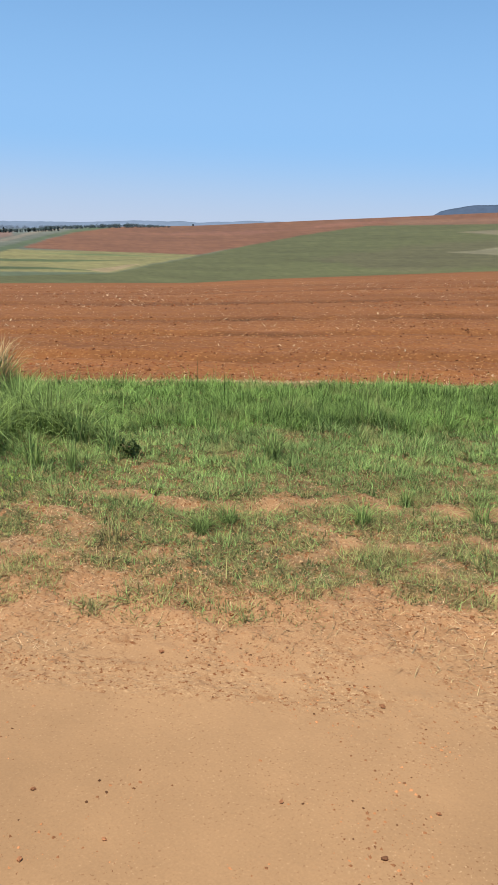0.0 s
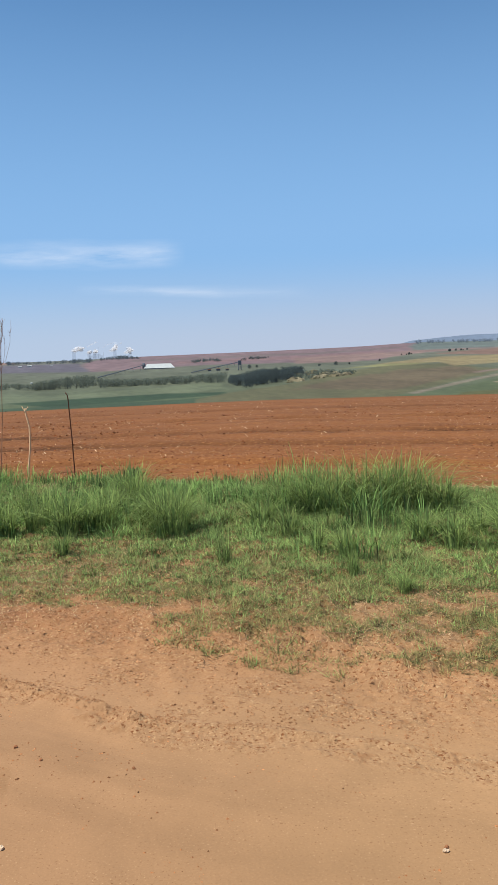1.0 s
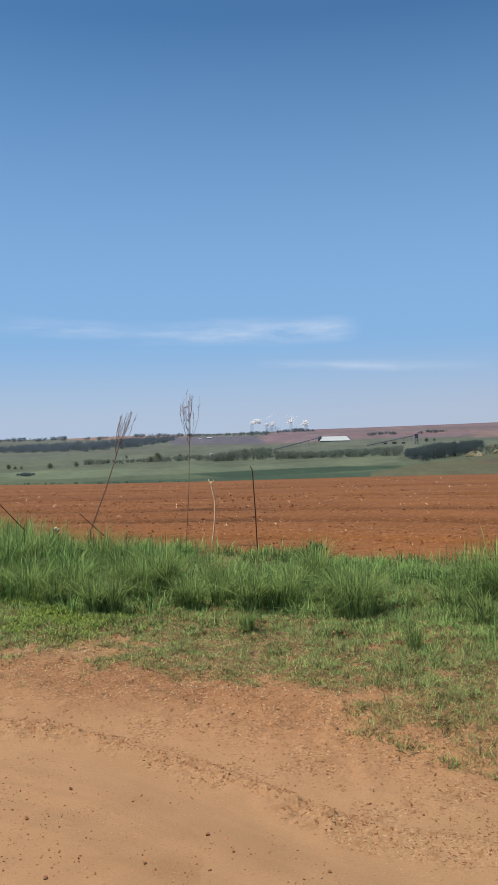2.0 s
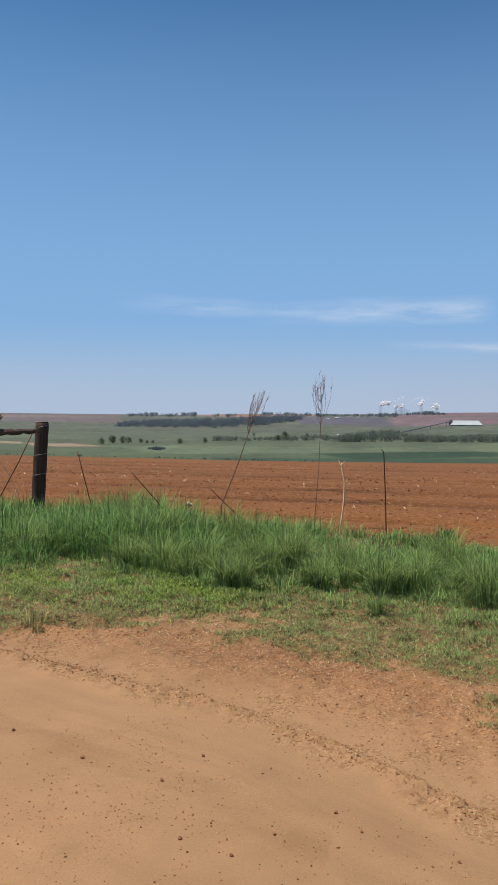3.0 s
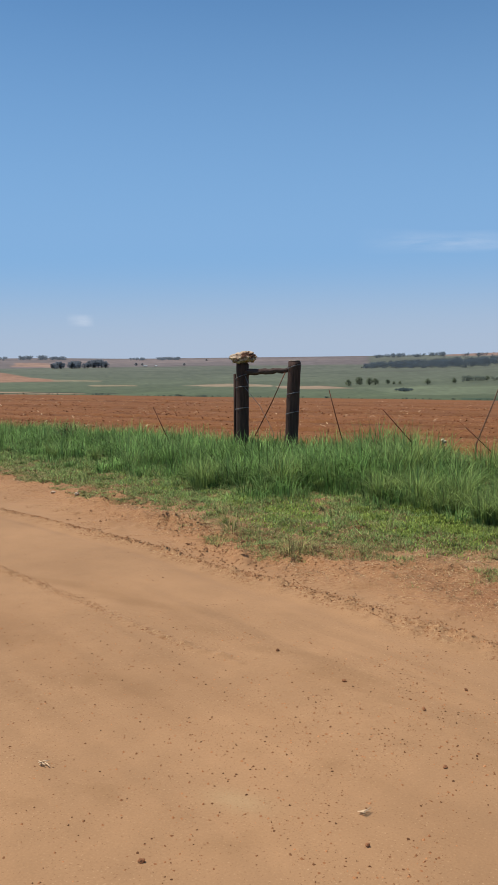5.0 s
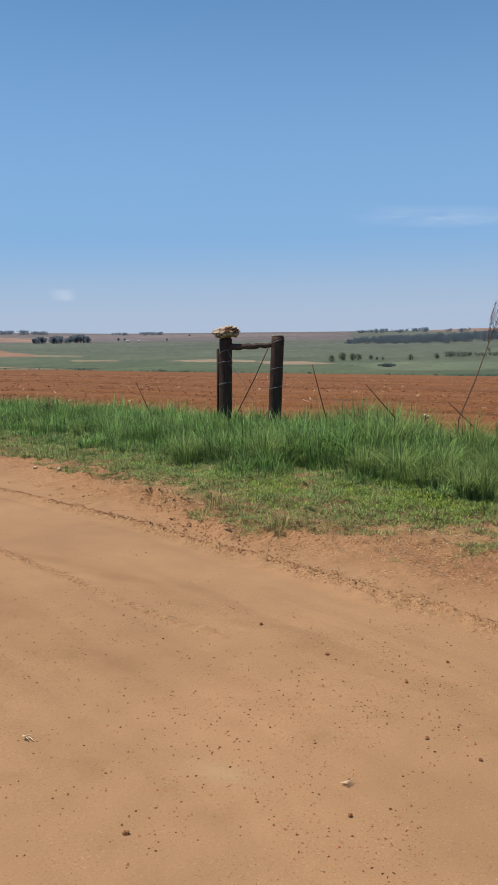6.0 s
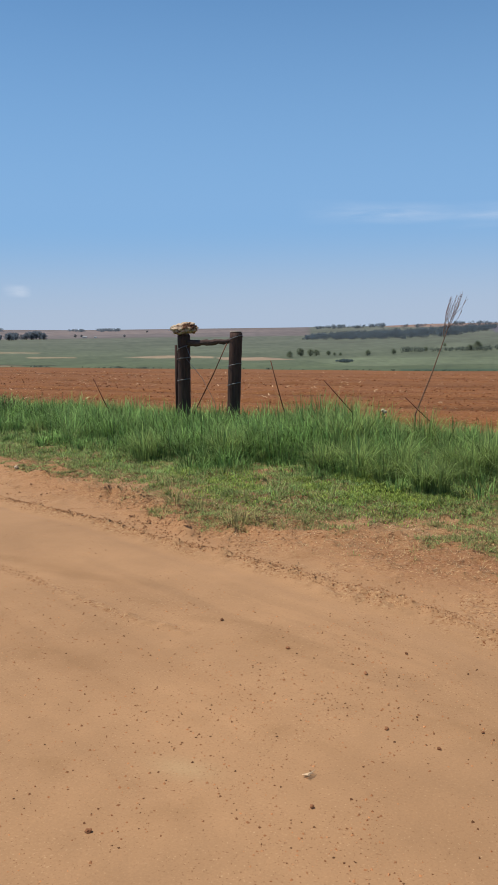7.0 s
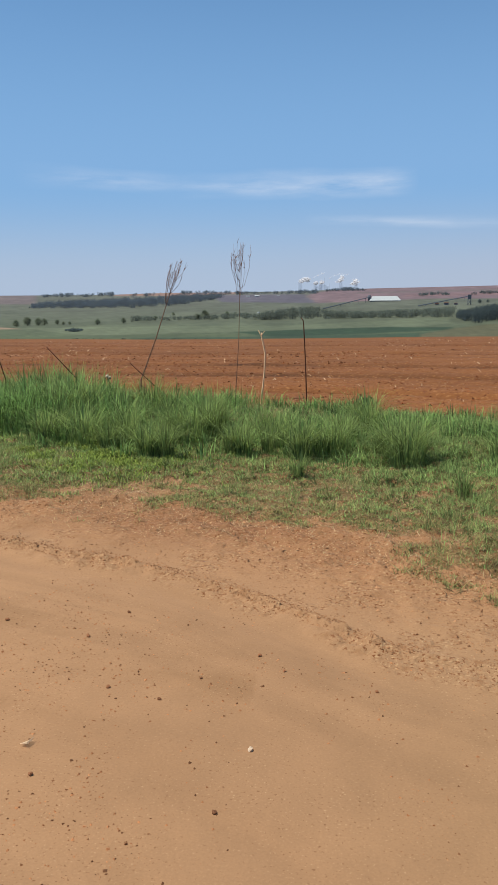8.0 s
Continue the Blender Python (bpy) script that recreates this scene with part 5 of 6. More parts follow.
def build_crumbs():
    """Crumbled earth thrown up beside the wheel track and along the verge."""
    n = 36000
    az = rng.uniform(-54, 70, n)
    e, t = ROAD_EDGE(az), RUT(az)
    at_rut = rng.uniform(0, 1, n) < 0.55
    r = np.where(at_rut, t + (0.03 + 0.05 * rng.integers(-1, 2, n) * np.clip((az + 34) / 14, 0.2, 1) + rng.normal(0, 0.022, n) + rng.normal(0.08, 0.13, n) * np.clip((az - 2) / 6, 0, 1)) * np.clip(t / 4, 0.5, 1.3), t + (e - t) * rng.uniform(0.1, 1.25, n))
    x, y = r * np.sin(np.radians(az)), r * np.cos(np.radians(az))
    keep = fbm(x * 2.3, y * 2.3, 161, 3) > np.where(at_rut, np.where(az < -20, 0.1, 0.3), 0.43)
    keep &= ~(at_rut & (az > 2) & (fbm(x * 6, y * 6, 165, 2) < 0.58))
    az, r, x, y = az[keep], r[keep], x[keep], y[keep]
    size = 0.0016 + 0.0065 * rng.uniform(0, 1, len(az)) ** 5 + np.where((az < -29) & (az > -40) & ~at_rut[keep], 0.009 * rng.uniform(0, 1, len(az)) ** 3, 0)
    size = size * np.clip(r / 4, 1, 1.8) * np.where(at_rut[keep], 0.85, np.where(az > -8, 1.4, 1.1))
    v, f = pebbles(x, y, land_height(az, r), size, 6)
    track = np.repeat(at_rut[keep], 4)
    stuff("track_crumbs", v, f[track], TRACK, "dark crumbs of earth pressed up along the wheel track", "soil")
    f = f[~track]
    q = rng.uniform(0, 1, 2500)
    px = np.interp(q, [0, 0.3, 0.6, 0.84, 1], RUT_LINE[0]) + rng.normal(0, 0.03, 2500)
    py = np.interp(q, [0, 0.3, 0.6, 0.84, 1], RUT_LINE[1]) + rng.normal(0, 0.03, 2500)
    ok = fbm(px * 2, py * 2, 163, 3) > 0.48
    px, py = px[ok], py[ok]
    v2, f2 = pebbles(px, py, land_height(np.degrees(np.arctan2(px, py)), np.hypot(px, py)), 0.0018 + 0.004 * rng.uniform(0, 1, len(px)) ** 3, 8)
    v, f = np.vstack([v, v2]), np.vstack([f, f2 + len(v)])
    stuff("earth_crumbs", v, f, CRUMB, "red-brown crumbs of earth along the wheel track", "soil")


def build_clods():
    n = 72000
    az = rng.uniform(-54, 70, n)
    f0 = FIELD_EDGE(az)
    r = f0 + 0.4 + (48 - f0) * rng.uniform(0, 1, n) ** 1.7
    x, y = r * np.sin(np.radians(az)), r * np.cos(np.radians(az))
    keep = fbm((r - f0) * 1.1, az * 0.12, 171, 3) + 0.5 * fbm(x * 0.8, y * 0.8, 173, 3) + 0.40 * sum(np.exp(-((r - f0 - d) / (0.2 + 0.02 * d)) ** 2) for d in (2.7, 6.5, 10.4, 17.5, 27.0)) > 0.77
    az, r, x, y = az[keep], r[keep], x[keep], y[keep]
    size = (0.008 + 0.028 * rng.uniform(0, 1, len(az)) ** 5) * np.clip(r / 18, 0.75, 1.5)
    v, f = pebbles(x, y, land_height(az, r), size, 7, (0.5, 1.0))
    stuff("field_clods", v, f, CLOD, "red-brown clods of earth strewn over the ploughed field", "soil")
    n = 30000
    az = rng.uniform(-54, 70, n)
    f0 = FIELD_EDGE(az)
    r = f0 + 0.2 + (50 - f0) * rng.uniform(0, 1, n) ** 1.5
    x, y = r * np.sin(np.radians(az)), r * np.cos(np.radians(az))
    keep = rng.uniform(0, 1, n) < (0.38 + 0.5 * np.clip((az - 20) / 15, 0, 1)) * np.clip(fbm(x * 0.5, y * 0.5, 177, 3) * 3 - 0.9, 0.1, 1)
    az, r, x, y = az[keep], r[keep], x[keep], y[keep]
    m = len(az)
    long = (0.009 + 0.055 * rng.uniform(0, 1, m) ** 9) * np.clip(r / 14, 0.8, 2.2)
    v, f = blades(x, y, land_height(az, r) + 0.03, long, long * rng.uniform(0.12, 0.35, m) + 0.004, rng.uniform(2.0, 2.75, m), rng.uniform(0, 6.28, m), 0.2)
    stuff("field_straw", v, f, STRAW, "pale bits of maize straw lying on the ploughed field", "straw")


build_gravel()
build_crumbs()
build_clods()


def build_stone(x, y, size, seed, label="small brown stone lying on the dirt road", material=None):
    bm = bmesh.new()
    bmesh.ops.create_icosphere(bm, subdivisions=2, radius=1.0)
    for v in bm.verts:
        d = 1 + 0.6 * noise.noise(v.co * 1.3 + Vector((seed * 3.7, seed, 0))) + 0.12 * noise.noise(v.co * 3.3 + Vector((seed, 0, 0)))
        v.co = Vector((v.co.x * 1.15, v.co.y * 0.9, v.co.z * 0.72)) * d * size
    ob = part("stone", bm, material or STONE, smooth=False)
    ob.scale = (0.7, 0.7, 0.7)
    p = ground_xy(x, y)
    ob.location = (p[0], p[1], p[2] + size * 0.4)
    ob.rotation_euler = (0, 0, seed * 1.7)
    tagged(ob, label, "stone", "stones on the road")


def build_stones():
    k = 0
    for x, y, s in ((-2.04, 3.72, 0.013), (-1.58, 3.49, 0.013), (-1.16, 3.35, 0.013), (-1.58, 1.93, 0.013), (-1.01, 2.31, 0.011), (-0.41, 3.23, 0.011), (-0.42, 2.18, 0.011), (-0.61, 3.01, 0.008), (0.05, 2.97, 0.009), (-0.30, 3.10, 0.009), (2.24, 2.01, 0.012), (2.54, 1.25, 0.012), (1.48, 1.65, 0.009), (1.50, 1.36, 0.008), (1.93, 1.15, 0.008), (2.2, 0.83, 0.008), (1.31, 1.44, 0.010), (1.95, 0.83, 0.010), (0.99, 2.27, 0.010), (-1.06, 3.64, 0.010), (-0.94, 2.9, 0.011), (-0.73, 2.83, 0.010)):
        k += 1
        build_stone(x, y, s, k)
    pale = "small pale stone lying on the dirt road"
    for x, y, s in ((-0.36, 2.52, 0.013), (0.98, 2.25, 0.012)):
        k += 1
        build_stone(x, y, s, k, pale, CREAM)
    for x, y, s in ((-6.22, 7.08, 0.035), (-6.59, 7.11, 0.03)):
        k += 1
        build_stone(x, y, s, k, "pale stone lying at the road's edge", CREAM)


build_stones()


def build_straw_scrap(x, y, seed):
    """A few crossed bits of dry stalk on the road."""
    g = random.Random(seed)
    p = ground_xy(x, y)
    bm = bmesh.new()
    for k in range(6):
        a, m = g.uniform(0, 6.28), Vector((g.uniform(-0.015, 0.015), g.uniform(-0.012, 0.012), 0.004 + 0.002 * k))
        half = Vector((math.cos(a), math.sin(a), g.uniform(-0.1, 0.1))) * g.uniform(0.008, 0.022)
        tube(bm, [m - half, m + Vector((0, 0, 0.002)), m + half], [0.0016, 0.0019, 0.0012], 5)
    ob = part("straw_scrap", bm, STRAW)
    ob.location = (p[0], p[1], p[2])
    tagged(ob, "pale scrap of dry stalks lying on the dirt road", "straw", "straw scraps on the road")


for k, (x, y) in enumerate(((-1.08, 2.48), (-2.26, 2.26))):
    build_straw_scrap(x, y, 31 + k)


# ---- far off: trees, woods, mine buildings, power station ----
def leaf_cloud(centres, radii, per, leaf, seed):
    """Verts and faces of many small leaf clumps round the centres."""
    g = np.random.default_rng(seed)
    n = len(centres) * per
    c, s = np.repeat(centres, per, 0), np.repeat(radii, per)[:, None]
    d = g.normal(0, 1, (n, 3))
    d /= np.linalg.norm(d, axis=1)[:, None]
    p = c + d * s * g.uniform(0.45, 1.0, (n, 1)) * np.array([1, 1, 0.8])
    a, b = g.normal(0, 1, (n, 3)), g.normal(0, 1, (n, 3))
    a /= np.linalg.norm(a, axis=1)[:, None]
    b /= np.linalg.norm(b, axis=1)[:, None]
    k = leaf * g.uniform(0.6, 1.3, (n, 1))
    v = np.stack([p - a * k, p + b * k, p + a * k], 1).reshape(-1, 3)
    return v, np.arange(n * 3).reshape(-1, 3)


def tree_parts(shape, seed):
    """Trunk and crown of a tree one metre high; shape: broad, gum or cone."""
    r = random.Random(seed)
    bm = bmesh.new()
    low = {"broad": 0.04, "gum": 0.22, "cone": 0.08}[shape]
    tube(bm, [(0, 0, -0.04), (0.01, 0, low), (0.0, 0.01, 0.8)], [0.035, 0.026, 0.008], 6)
    centres, radii = [], []
    for k in range(16):
        t = (k + 0.5) / 16
        a = k * 2.4 + r.uniform(-0.4, 0.4)
        if shape == "broad":
            h, w = low + 0.10 + 0.68 * t, 0.30 * math.sqrt(max(1 - (2 * t - 0.85) ** 2, 0.08))
        elif shape == "gum":
            h, w = low + 0.58 * t, 0.17 * math.sqrt(max(1 - (1.7 * t - 0.9) ** 2, 0.15))
        else:
            h, w = low + 0.8 * t, 0.17 * (1.05 - t)
        c = Vector((math.cos(a) * w * r.uniform(0.5, 1), math.sin(a) * w * r.uniform(0.5, 1), h))
        tube(bm, [(0, 0, h * 0.72), c], [0.012, 0.004], 4)
        centres.append(c)
        radii.append((0.18 if shape == "broad" else 0.12) * r.uniform(0.75, 1.2) * (1 - 0.5 * t if shape == "cone" else 1))
    me = bpy.data.meshes.new("trunk")
    bm.to_mesh(me)
    bm.free()
    me.materials.append(TRUNK)
    v, f = leaf_cloud(np.array([tuple(c) for c in centres]), np.array(radii), 80, 0.042, seed)
    return me, (v, f)


TREES = {}


def tree(shape, leaf, az, el, height_deg, label, group="far trees", variant=0):
    """A tree whose foot is seen at this bearing and height angle, with its height as an angle."""
    key = (shape, leaf.name, variant % 3)
    if key not in TREES:
        trunk, (v, f) = tree_parts(shape, 31 + 7 * (variant % 3) + len(shape))
        TREES[key] = (trunk, mesh_from("crown", v, f, (leaf,)))
    p, r = far_at(az, el)
    size = r * math.tan(radians(height_deg))
    e = thing("tree", p, label, "tree", group, turn=variant * 77.0)
    e.scale = (size * 1.3, size * 1.3, size)
    for name, me in zip(("trunk", "crown"), TREES[key]):
        ob = new(name, me)
        ob.parent = e
    return e


def build_trees():
    r = random.Random(5)
    lone = "lone dark green tree on the far pasture"
    for i, (a, e, h) in enumerate(((-22.4, -2.02, 0.42), (-21.7, -1.95, 0.5), (-21.0, -1.96, 0.46), (-20.6, -1.95, 0.4), (-19.8, -1.92, 0.3), (-19.4, -1.95, 0.2), (-19.0, -1.95, 0.2), (-17.2, -1.98, 0.36), (-15.5, -1.92, 0.34), (-10.1, -1.72, 0.56), (-10.6, -1.74, 0.36), (-13.4, -1.75, 0.28), (-12.2, -1.45, 0.2), (-8.6, -1.55, 0.3))):
        tree("broad", LEAF_LONE, a, e - 0.04, h * 1.2, lone, variant=i)
    for i in range(34):
        a = (-42.1 + 0.75 * i / 8 if i < 9 else -41.0 + 0.7 * (i - 9) / 9 if i < 19 else -39.95 + 1.4 * (i - 19) / 14) + r.uniform(-0.06, 0.06)
        tree("broad" if i % 2 else "gum", LEAF_HAZE, a, -0.46 - r.uniform(0, 0.06), r.uniform(0.40, 0.62) * (0.7 if i < 4 else 1), "tall gum tree in a far grove, painted bluish for haze", "gum grove", i)
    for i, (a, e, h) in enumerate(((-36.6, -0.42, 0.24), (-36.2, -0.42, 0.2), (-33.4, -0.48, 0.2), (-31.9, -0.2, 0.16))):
        tree("broad", LEAF_GUM_HAZE, a, e, h, "far tree near a homestead, painted bluish for haze", variant=i)
    for i in range(70):
        a = 24.3 + 9.4 * (i / 69) ** 1.0 + r.uniform(-0.12, 0.12)
        tree("cone" if i % 3 == 0 else "gum", LEAF_DARK, a, 0.02 + 0.66 * (a - 24.3) / 9 - 0.20, r.uniform(0.16, 0.36) * (1.35 if i % 7 == 3 else 1), "dark pine or gum in a row beside the far track", "row of dark trees", i)
    for i in range(12):
        a = 17.6 + r.choice((0, 0.4, 0.9, 3.6, 4.1, 4.6)) + r.uniform(-0.2, 0.2)
        tree("broad", LEAF_DARK, a, -0.36 + 0.05 * (a - 17.6), r.uniform(0.10, 0.2), "small dark tree between far fields", "far field trees", i)
    for i, (a, e, h) in enumerate(((13.7, -0.86, 0.3), (14.6, -0.84, 0.18), (16.6, -0.7, 0.2), (12.6, -0.9, 0.2), (7.9, -0.9, 0.3), (8.4, -0.86, 0.22))):
        tree("broad", LEAF_DARK, a, e, h, "small dark tree between far fields", "far field trees", i)
    tree("gum", LEAF_DARK, 42.46, 1.16, 0.2, "lone small tree on the ridge of the red field", variant=1)


def wood(name, label, leaf, span, base, top, rows, seed, gap=0.0, size=1.0):
    """A far belt of woodland between two bearings: many crowns of uneven height on thin trunks, as one."""
    g = np.random.default_rng(seed)
    vs, fs, count = [], [], 0
    per_deg = 9.0 / size
    n = int((span[1] - span[0]) * per_deg * rows)
    for i in range(n):
        a = g.uniform(*span)
        b = base(a) + g.uniform(0, 1) * (top(a) - base(a)) * 0.55
        h = (top(a) - b) * g.uniform(0.65, 1.12)
        if h < 0.05 or g.uniform() < gap:
            continue
        p, r = far_at(a, b)
        s = r * math.tan(radians(h))
        w = min(s * 0.7, r * 0.0050 * size)
        m = 7
        c = np.stack([g.normal(0, w * 0.45, m), g.normal(0, w * 0.45, m), np.linspace(0.08, 0.86, m) * s], 1) + np.array(p)
        v, f = leaf_cloud(c, np.full(m, max(w * 0.62, s * 0.12)), 26, max(w * 0.165, s * 0.031), int(g.integers(1 << 30)))
        vs.append(v)
        fs.append(f + count)
        count += len(v)
        q = np.array([[-0.03, 0, -0.05], [0.03, 0, -0.05], [0.02, 0, 0.5], [-0.02, 0, 0.5]]) * s + np.array(p)
        vs.append(q)
        fs.append(np.array([[0, 1, 2], [0, 2, 3]]) + count)
        count += 4
    return stuff(name, np.vstack(vs), np.vstack(fs), leaf, label, "trees")


def line(*pairs):
    a, v = np.array(pairs, dtype=float).T
    return lambda q: float(np.interp(q, a, v))


def build_woods():
    wood("gum_plantation", "wide gum plantation on the far slope, painted bluish for haze", LEAF_GUM_HAZE, (-21.3, -9.0), line((-21.3, -0.92), (-15, -0.98), (-12, -0.84), (-9, -0.45)), line((-21.3, -0.62), (-20.3, -0.48), (-16, -0.34), (-12.9, -0.22), (-10, -0.08), (-9, -0.1)), 3.4, 501)
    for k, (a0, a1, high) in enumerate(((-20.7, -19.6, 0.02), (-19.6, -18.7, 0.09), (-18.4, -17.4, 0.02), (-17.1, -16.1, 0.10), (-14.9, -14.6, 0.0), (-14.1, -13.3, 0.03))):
        wood("ridge_trees", "line of far trees along the skyline", LEAF_GUM_HAZE, (a0, a1), line((a0, -0.24), (a1, -0.2)), line((a0, high - 0.04), (a1, high)), 1.5, 540 + k, 0.1, 0.6)
    wood("ridge_trees", "line of far trees along the skyline", LEAF_GUM_HAZE, (-11.6, -2.6), line((-13.8, -0.12), (-9, -0.18), (-2.6, -0.2)), line((-13.8, 0.1), (-12.5, 0.12), (-9, 0.1), (-6.5, 0.0), (-2.6, 0.1)), 1.3, 503, 0.2, 0.6)
    wood("ridge_trees", "dark clump of far trees under the power station", LEAF_GUM_HAZE, (-2.0, 0.6), line((-2, -0.05), (0.6, -0.02)), line((-2, 0.1), (-0.8, 0.24), (0.6, 0.1)), 2.0, 504, 0.1, 0.6)
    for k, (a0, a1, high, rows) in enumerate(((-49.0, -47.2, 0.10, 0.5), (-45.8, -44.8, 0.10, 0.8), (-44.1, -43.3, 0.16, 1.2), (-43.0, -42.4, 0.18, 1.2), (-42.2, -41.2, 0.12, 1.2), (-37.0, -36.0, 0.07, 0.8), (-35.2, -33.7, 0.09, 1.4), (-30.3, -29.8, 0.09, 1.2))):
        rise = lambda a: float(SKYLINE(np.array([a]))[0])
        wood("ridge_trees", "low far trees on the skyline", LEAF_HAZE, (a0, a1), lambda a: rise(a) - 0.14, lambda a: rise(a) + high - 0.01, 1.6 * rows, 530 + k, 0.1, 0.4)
    wood("scrub_belt", "belt of dark bushes along a stream", LEAF_FAR, (-15.2, -5.0), line((-15.2, -1.86), (-8, -1.8), (-5, -1.9)), line((-15.2, -1.5), (-12, -1.56), (-9.5, -1.5), (-8, -1.36), (-6, -1.5), (-5, -1.3)), 1.7, 506, 0.15, 0.8)
    wood("scrub_belt", "belt of dark trees and bushes below the mine shed", LEAF_FAR, (-6.4, 6.2), line((-6.4, -1.88), (0, -1.84), (6.2, -1.8)), line((-6.4, -1.4), (-4, -1.05), (-2.9, -1.0), (-1.5, -1.34), (1, -1.36), (4, -1.26), (6.2, -1.1)), 3.0, 507, 0.05, 0.8)
    wood("dark_wood", "dense dark wood beside the quarry", LEAF_DARK, (6.6, 11.4), line((6.6, -1.9), (7.6, -2.2), (10.1, -1.88), (11.4, -1.45)), line((6.6, -1.4), (7.4, -1.15), (8.2, -1.0), (9.4, -0.94), (11.4, -0.88)), 5.0, 508, 0.0, 0.9)
    wood("dark_tree_belt", "long dark belt of trees along the ridge", LEAF_DARK, (33.0, 41.0), line((33, 0.58), (36, 0.78), (41, 1.02)), line((33, 0.8), (35.5, 0.96), (38, 1.18), (41, 1.14)), 2.4, 509, 0.0, 0.7)
    wood("dark_tree_belt", "dark belt of pines and gums beside the far track", LEAF_DARK, (25.4, 33.4), line((25.4, -0.06), (33.4, 0.54)), line((25.4, 0.12), (29, 0.36), (33.4, 0.76)), 2.2, 512, 0.1, 0.5)
    wood("far_tree_row", "row of dark trees on the slope behind the mine", LEAF_DARK, (4.1, 6.0), line((4.1, -0.40), (6.0, -0.36)), line((4.1, -0.22), (5.2, -0.12), (6.0, -0.22)), 1.6, 513, 0.2, 0.5)
    wood("far_tree_row", "row of dark trees on the slope behind the mine", LEAF_DARK, (7.4, 9.2), line((7.4, -0.36), (9.2, -0.28)), line((7.4, -0.18), (8.2, -0.1), (9.2, -0.12)), 1.4, 514, 0.25, 0.5)
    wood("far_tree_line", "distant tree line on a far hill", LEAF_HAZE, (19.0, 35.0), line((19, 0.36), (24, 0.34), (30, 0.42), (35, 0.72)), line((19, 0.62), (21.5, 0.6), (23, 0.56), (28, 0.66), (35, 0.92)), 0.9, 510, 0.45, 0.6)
    for k, (a0, a1, rows) in enumerate(((-46, -8, 0.2), (-45.8, -45.2, 1.0), (-39.4, -38.0, 1.3), (-35.4, -32.0, 1.3))):
        brow = lambda a: float(CREST(np.array([a]))[0])
        wood("crest_bushes", "row of small bushes just past the ploughed field", LEAF_FAR, (a0, a1), lambda a: brow(a) - 0.06, lambda a: brow(a) + 0.09 + 0.04 * math.sin(a * 3.1) * math.sin(a * 0.7), rows, 550 + k, 0.2, 0.5)


build_trees()
build_woods()


def build_dam():
    """A dark thicket round a small dam."""
    wood("dam_thicket", "dark thicket round a small farm dam", LEAF_DARK, (-19.3, -18.2), line((-19.3, -2.40), (-18.7, -2.48), (-18.2, -2.42)), line((-19.3, -2.28), (-18.7, -2.24), (-18.2, -2.28)), 6, 520, 0.0, 0.6)


build_dam()


def build_quarry_bank():
    """An outcrop of ochre rocks above the dark wood."""
    r = random.Random(9)
    p0, _ = far_at(13.0, -1.6)
    e = thing("rock_outcrop", p0, "low ochre rock outcrop with bushes on the slope", "rocks")
    for k in range(56):
        a = 10.6 + 4.1 * r.random() ** 1.3
        low, high = float(np.interp(a, (10.5, 12.4, 14.7), (-2.0, -1.74, -1.5))), float(np.interp(a, (10.5, 11.4, 12.4, 14.7), (-1.75, -1.3, -1.2, -1.34)))
        el = low + (high - low) * r.random()
        p, d = far_at(a, el)
        s = d * 0.0030 * r.uniform(0.4, 1.6)
        bm = bmesh.new()
        bmesh.ops.create_icosphere(bm, subdivisions=2, radius=1.0)
        for v in bm.verts:
            v.co = Vector((v.co.x * 1.5, v.co.y, v.co.z * 0.75)) * s * (1 + 0.4 * noise.noise(v.co * 1.5 + Vector((k, 0, 0))))
            v.co += Vector(p) - Vector(p0)
        part("boulder", bm, ROCKFACE, e, smooth=False)
    wood("outcrop_scrub", "scrub between the ochre rocks", LEAF_FAR, (10.8, 15.0), line((10.8, -1.95), (12.4, -1.7), (15, -1.5)), line((10.8, -1.5), (11.4, -1.15), (12.6, -1.08), (15, -1.22)), 1.3, 521, 0.2, 0.5)


build_quarry_bank()


def far_frame(az, el):
    """Foot, distance and the local axes across and away, for a thing on the far land."""
    p, r = far_at(az, el)
    a = radians(az)
    return Vector(p), r, Vector((math.cos(a), -math.sin(a), 0)), Vector((math.sin(a), math.cos(a), 0))


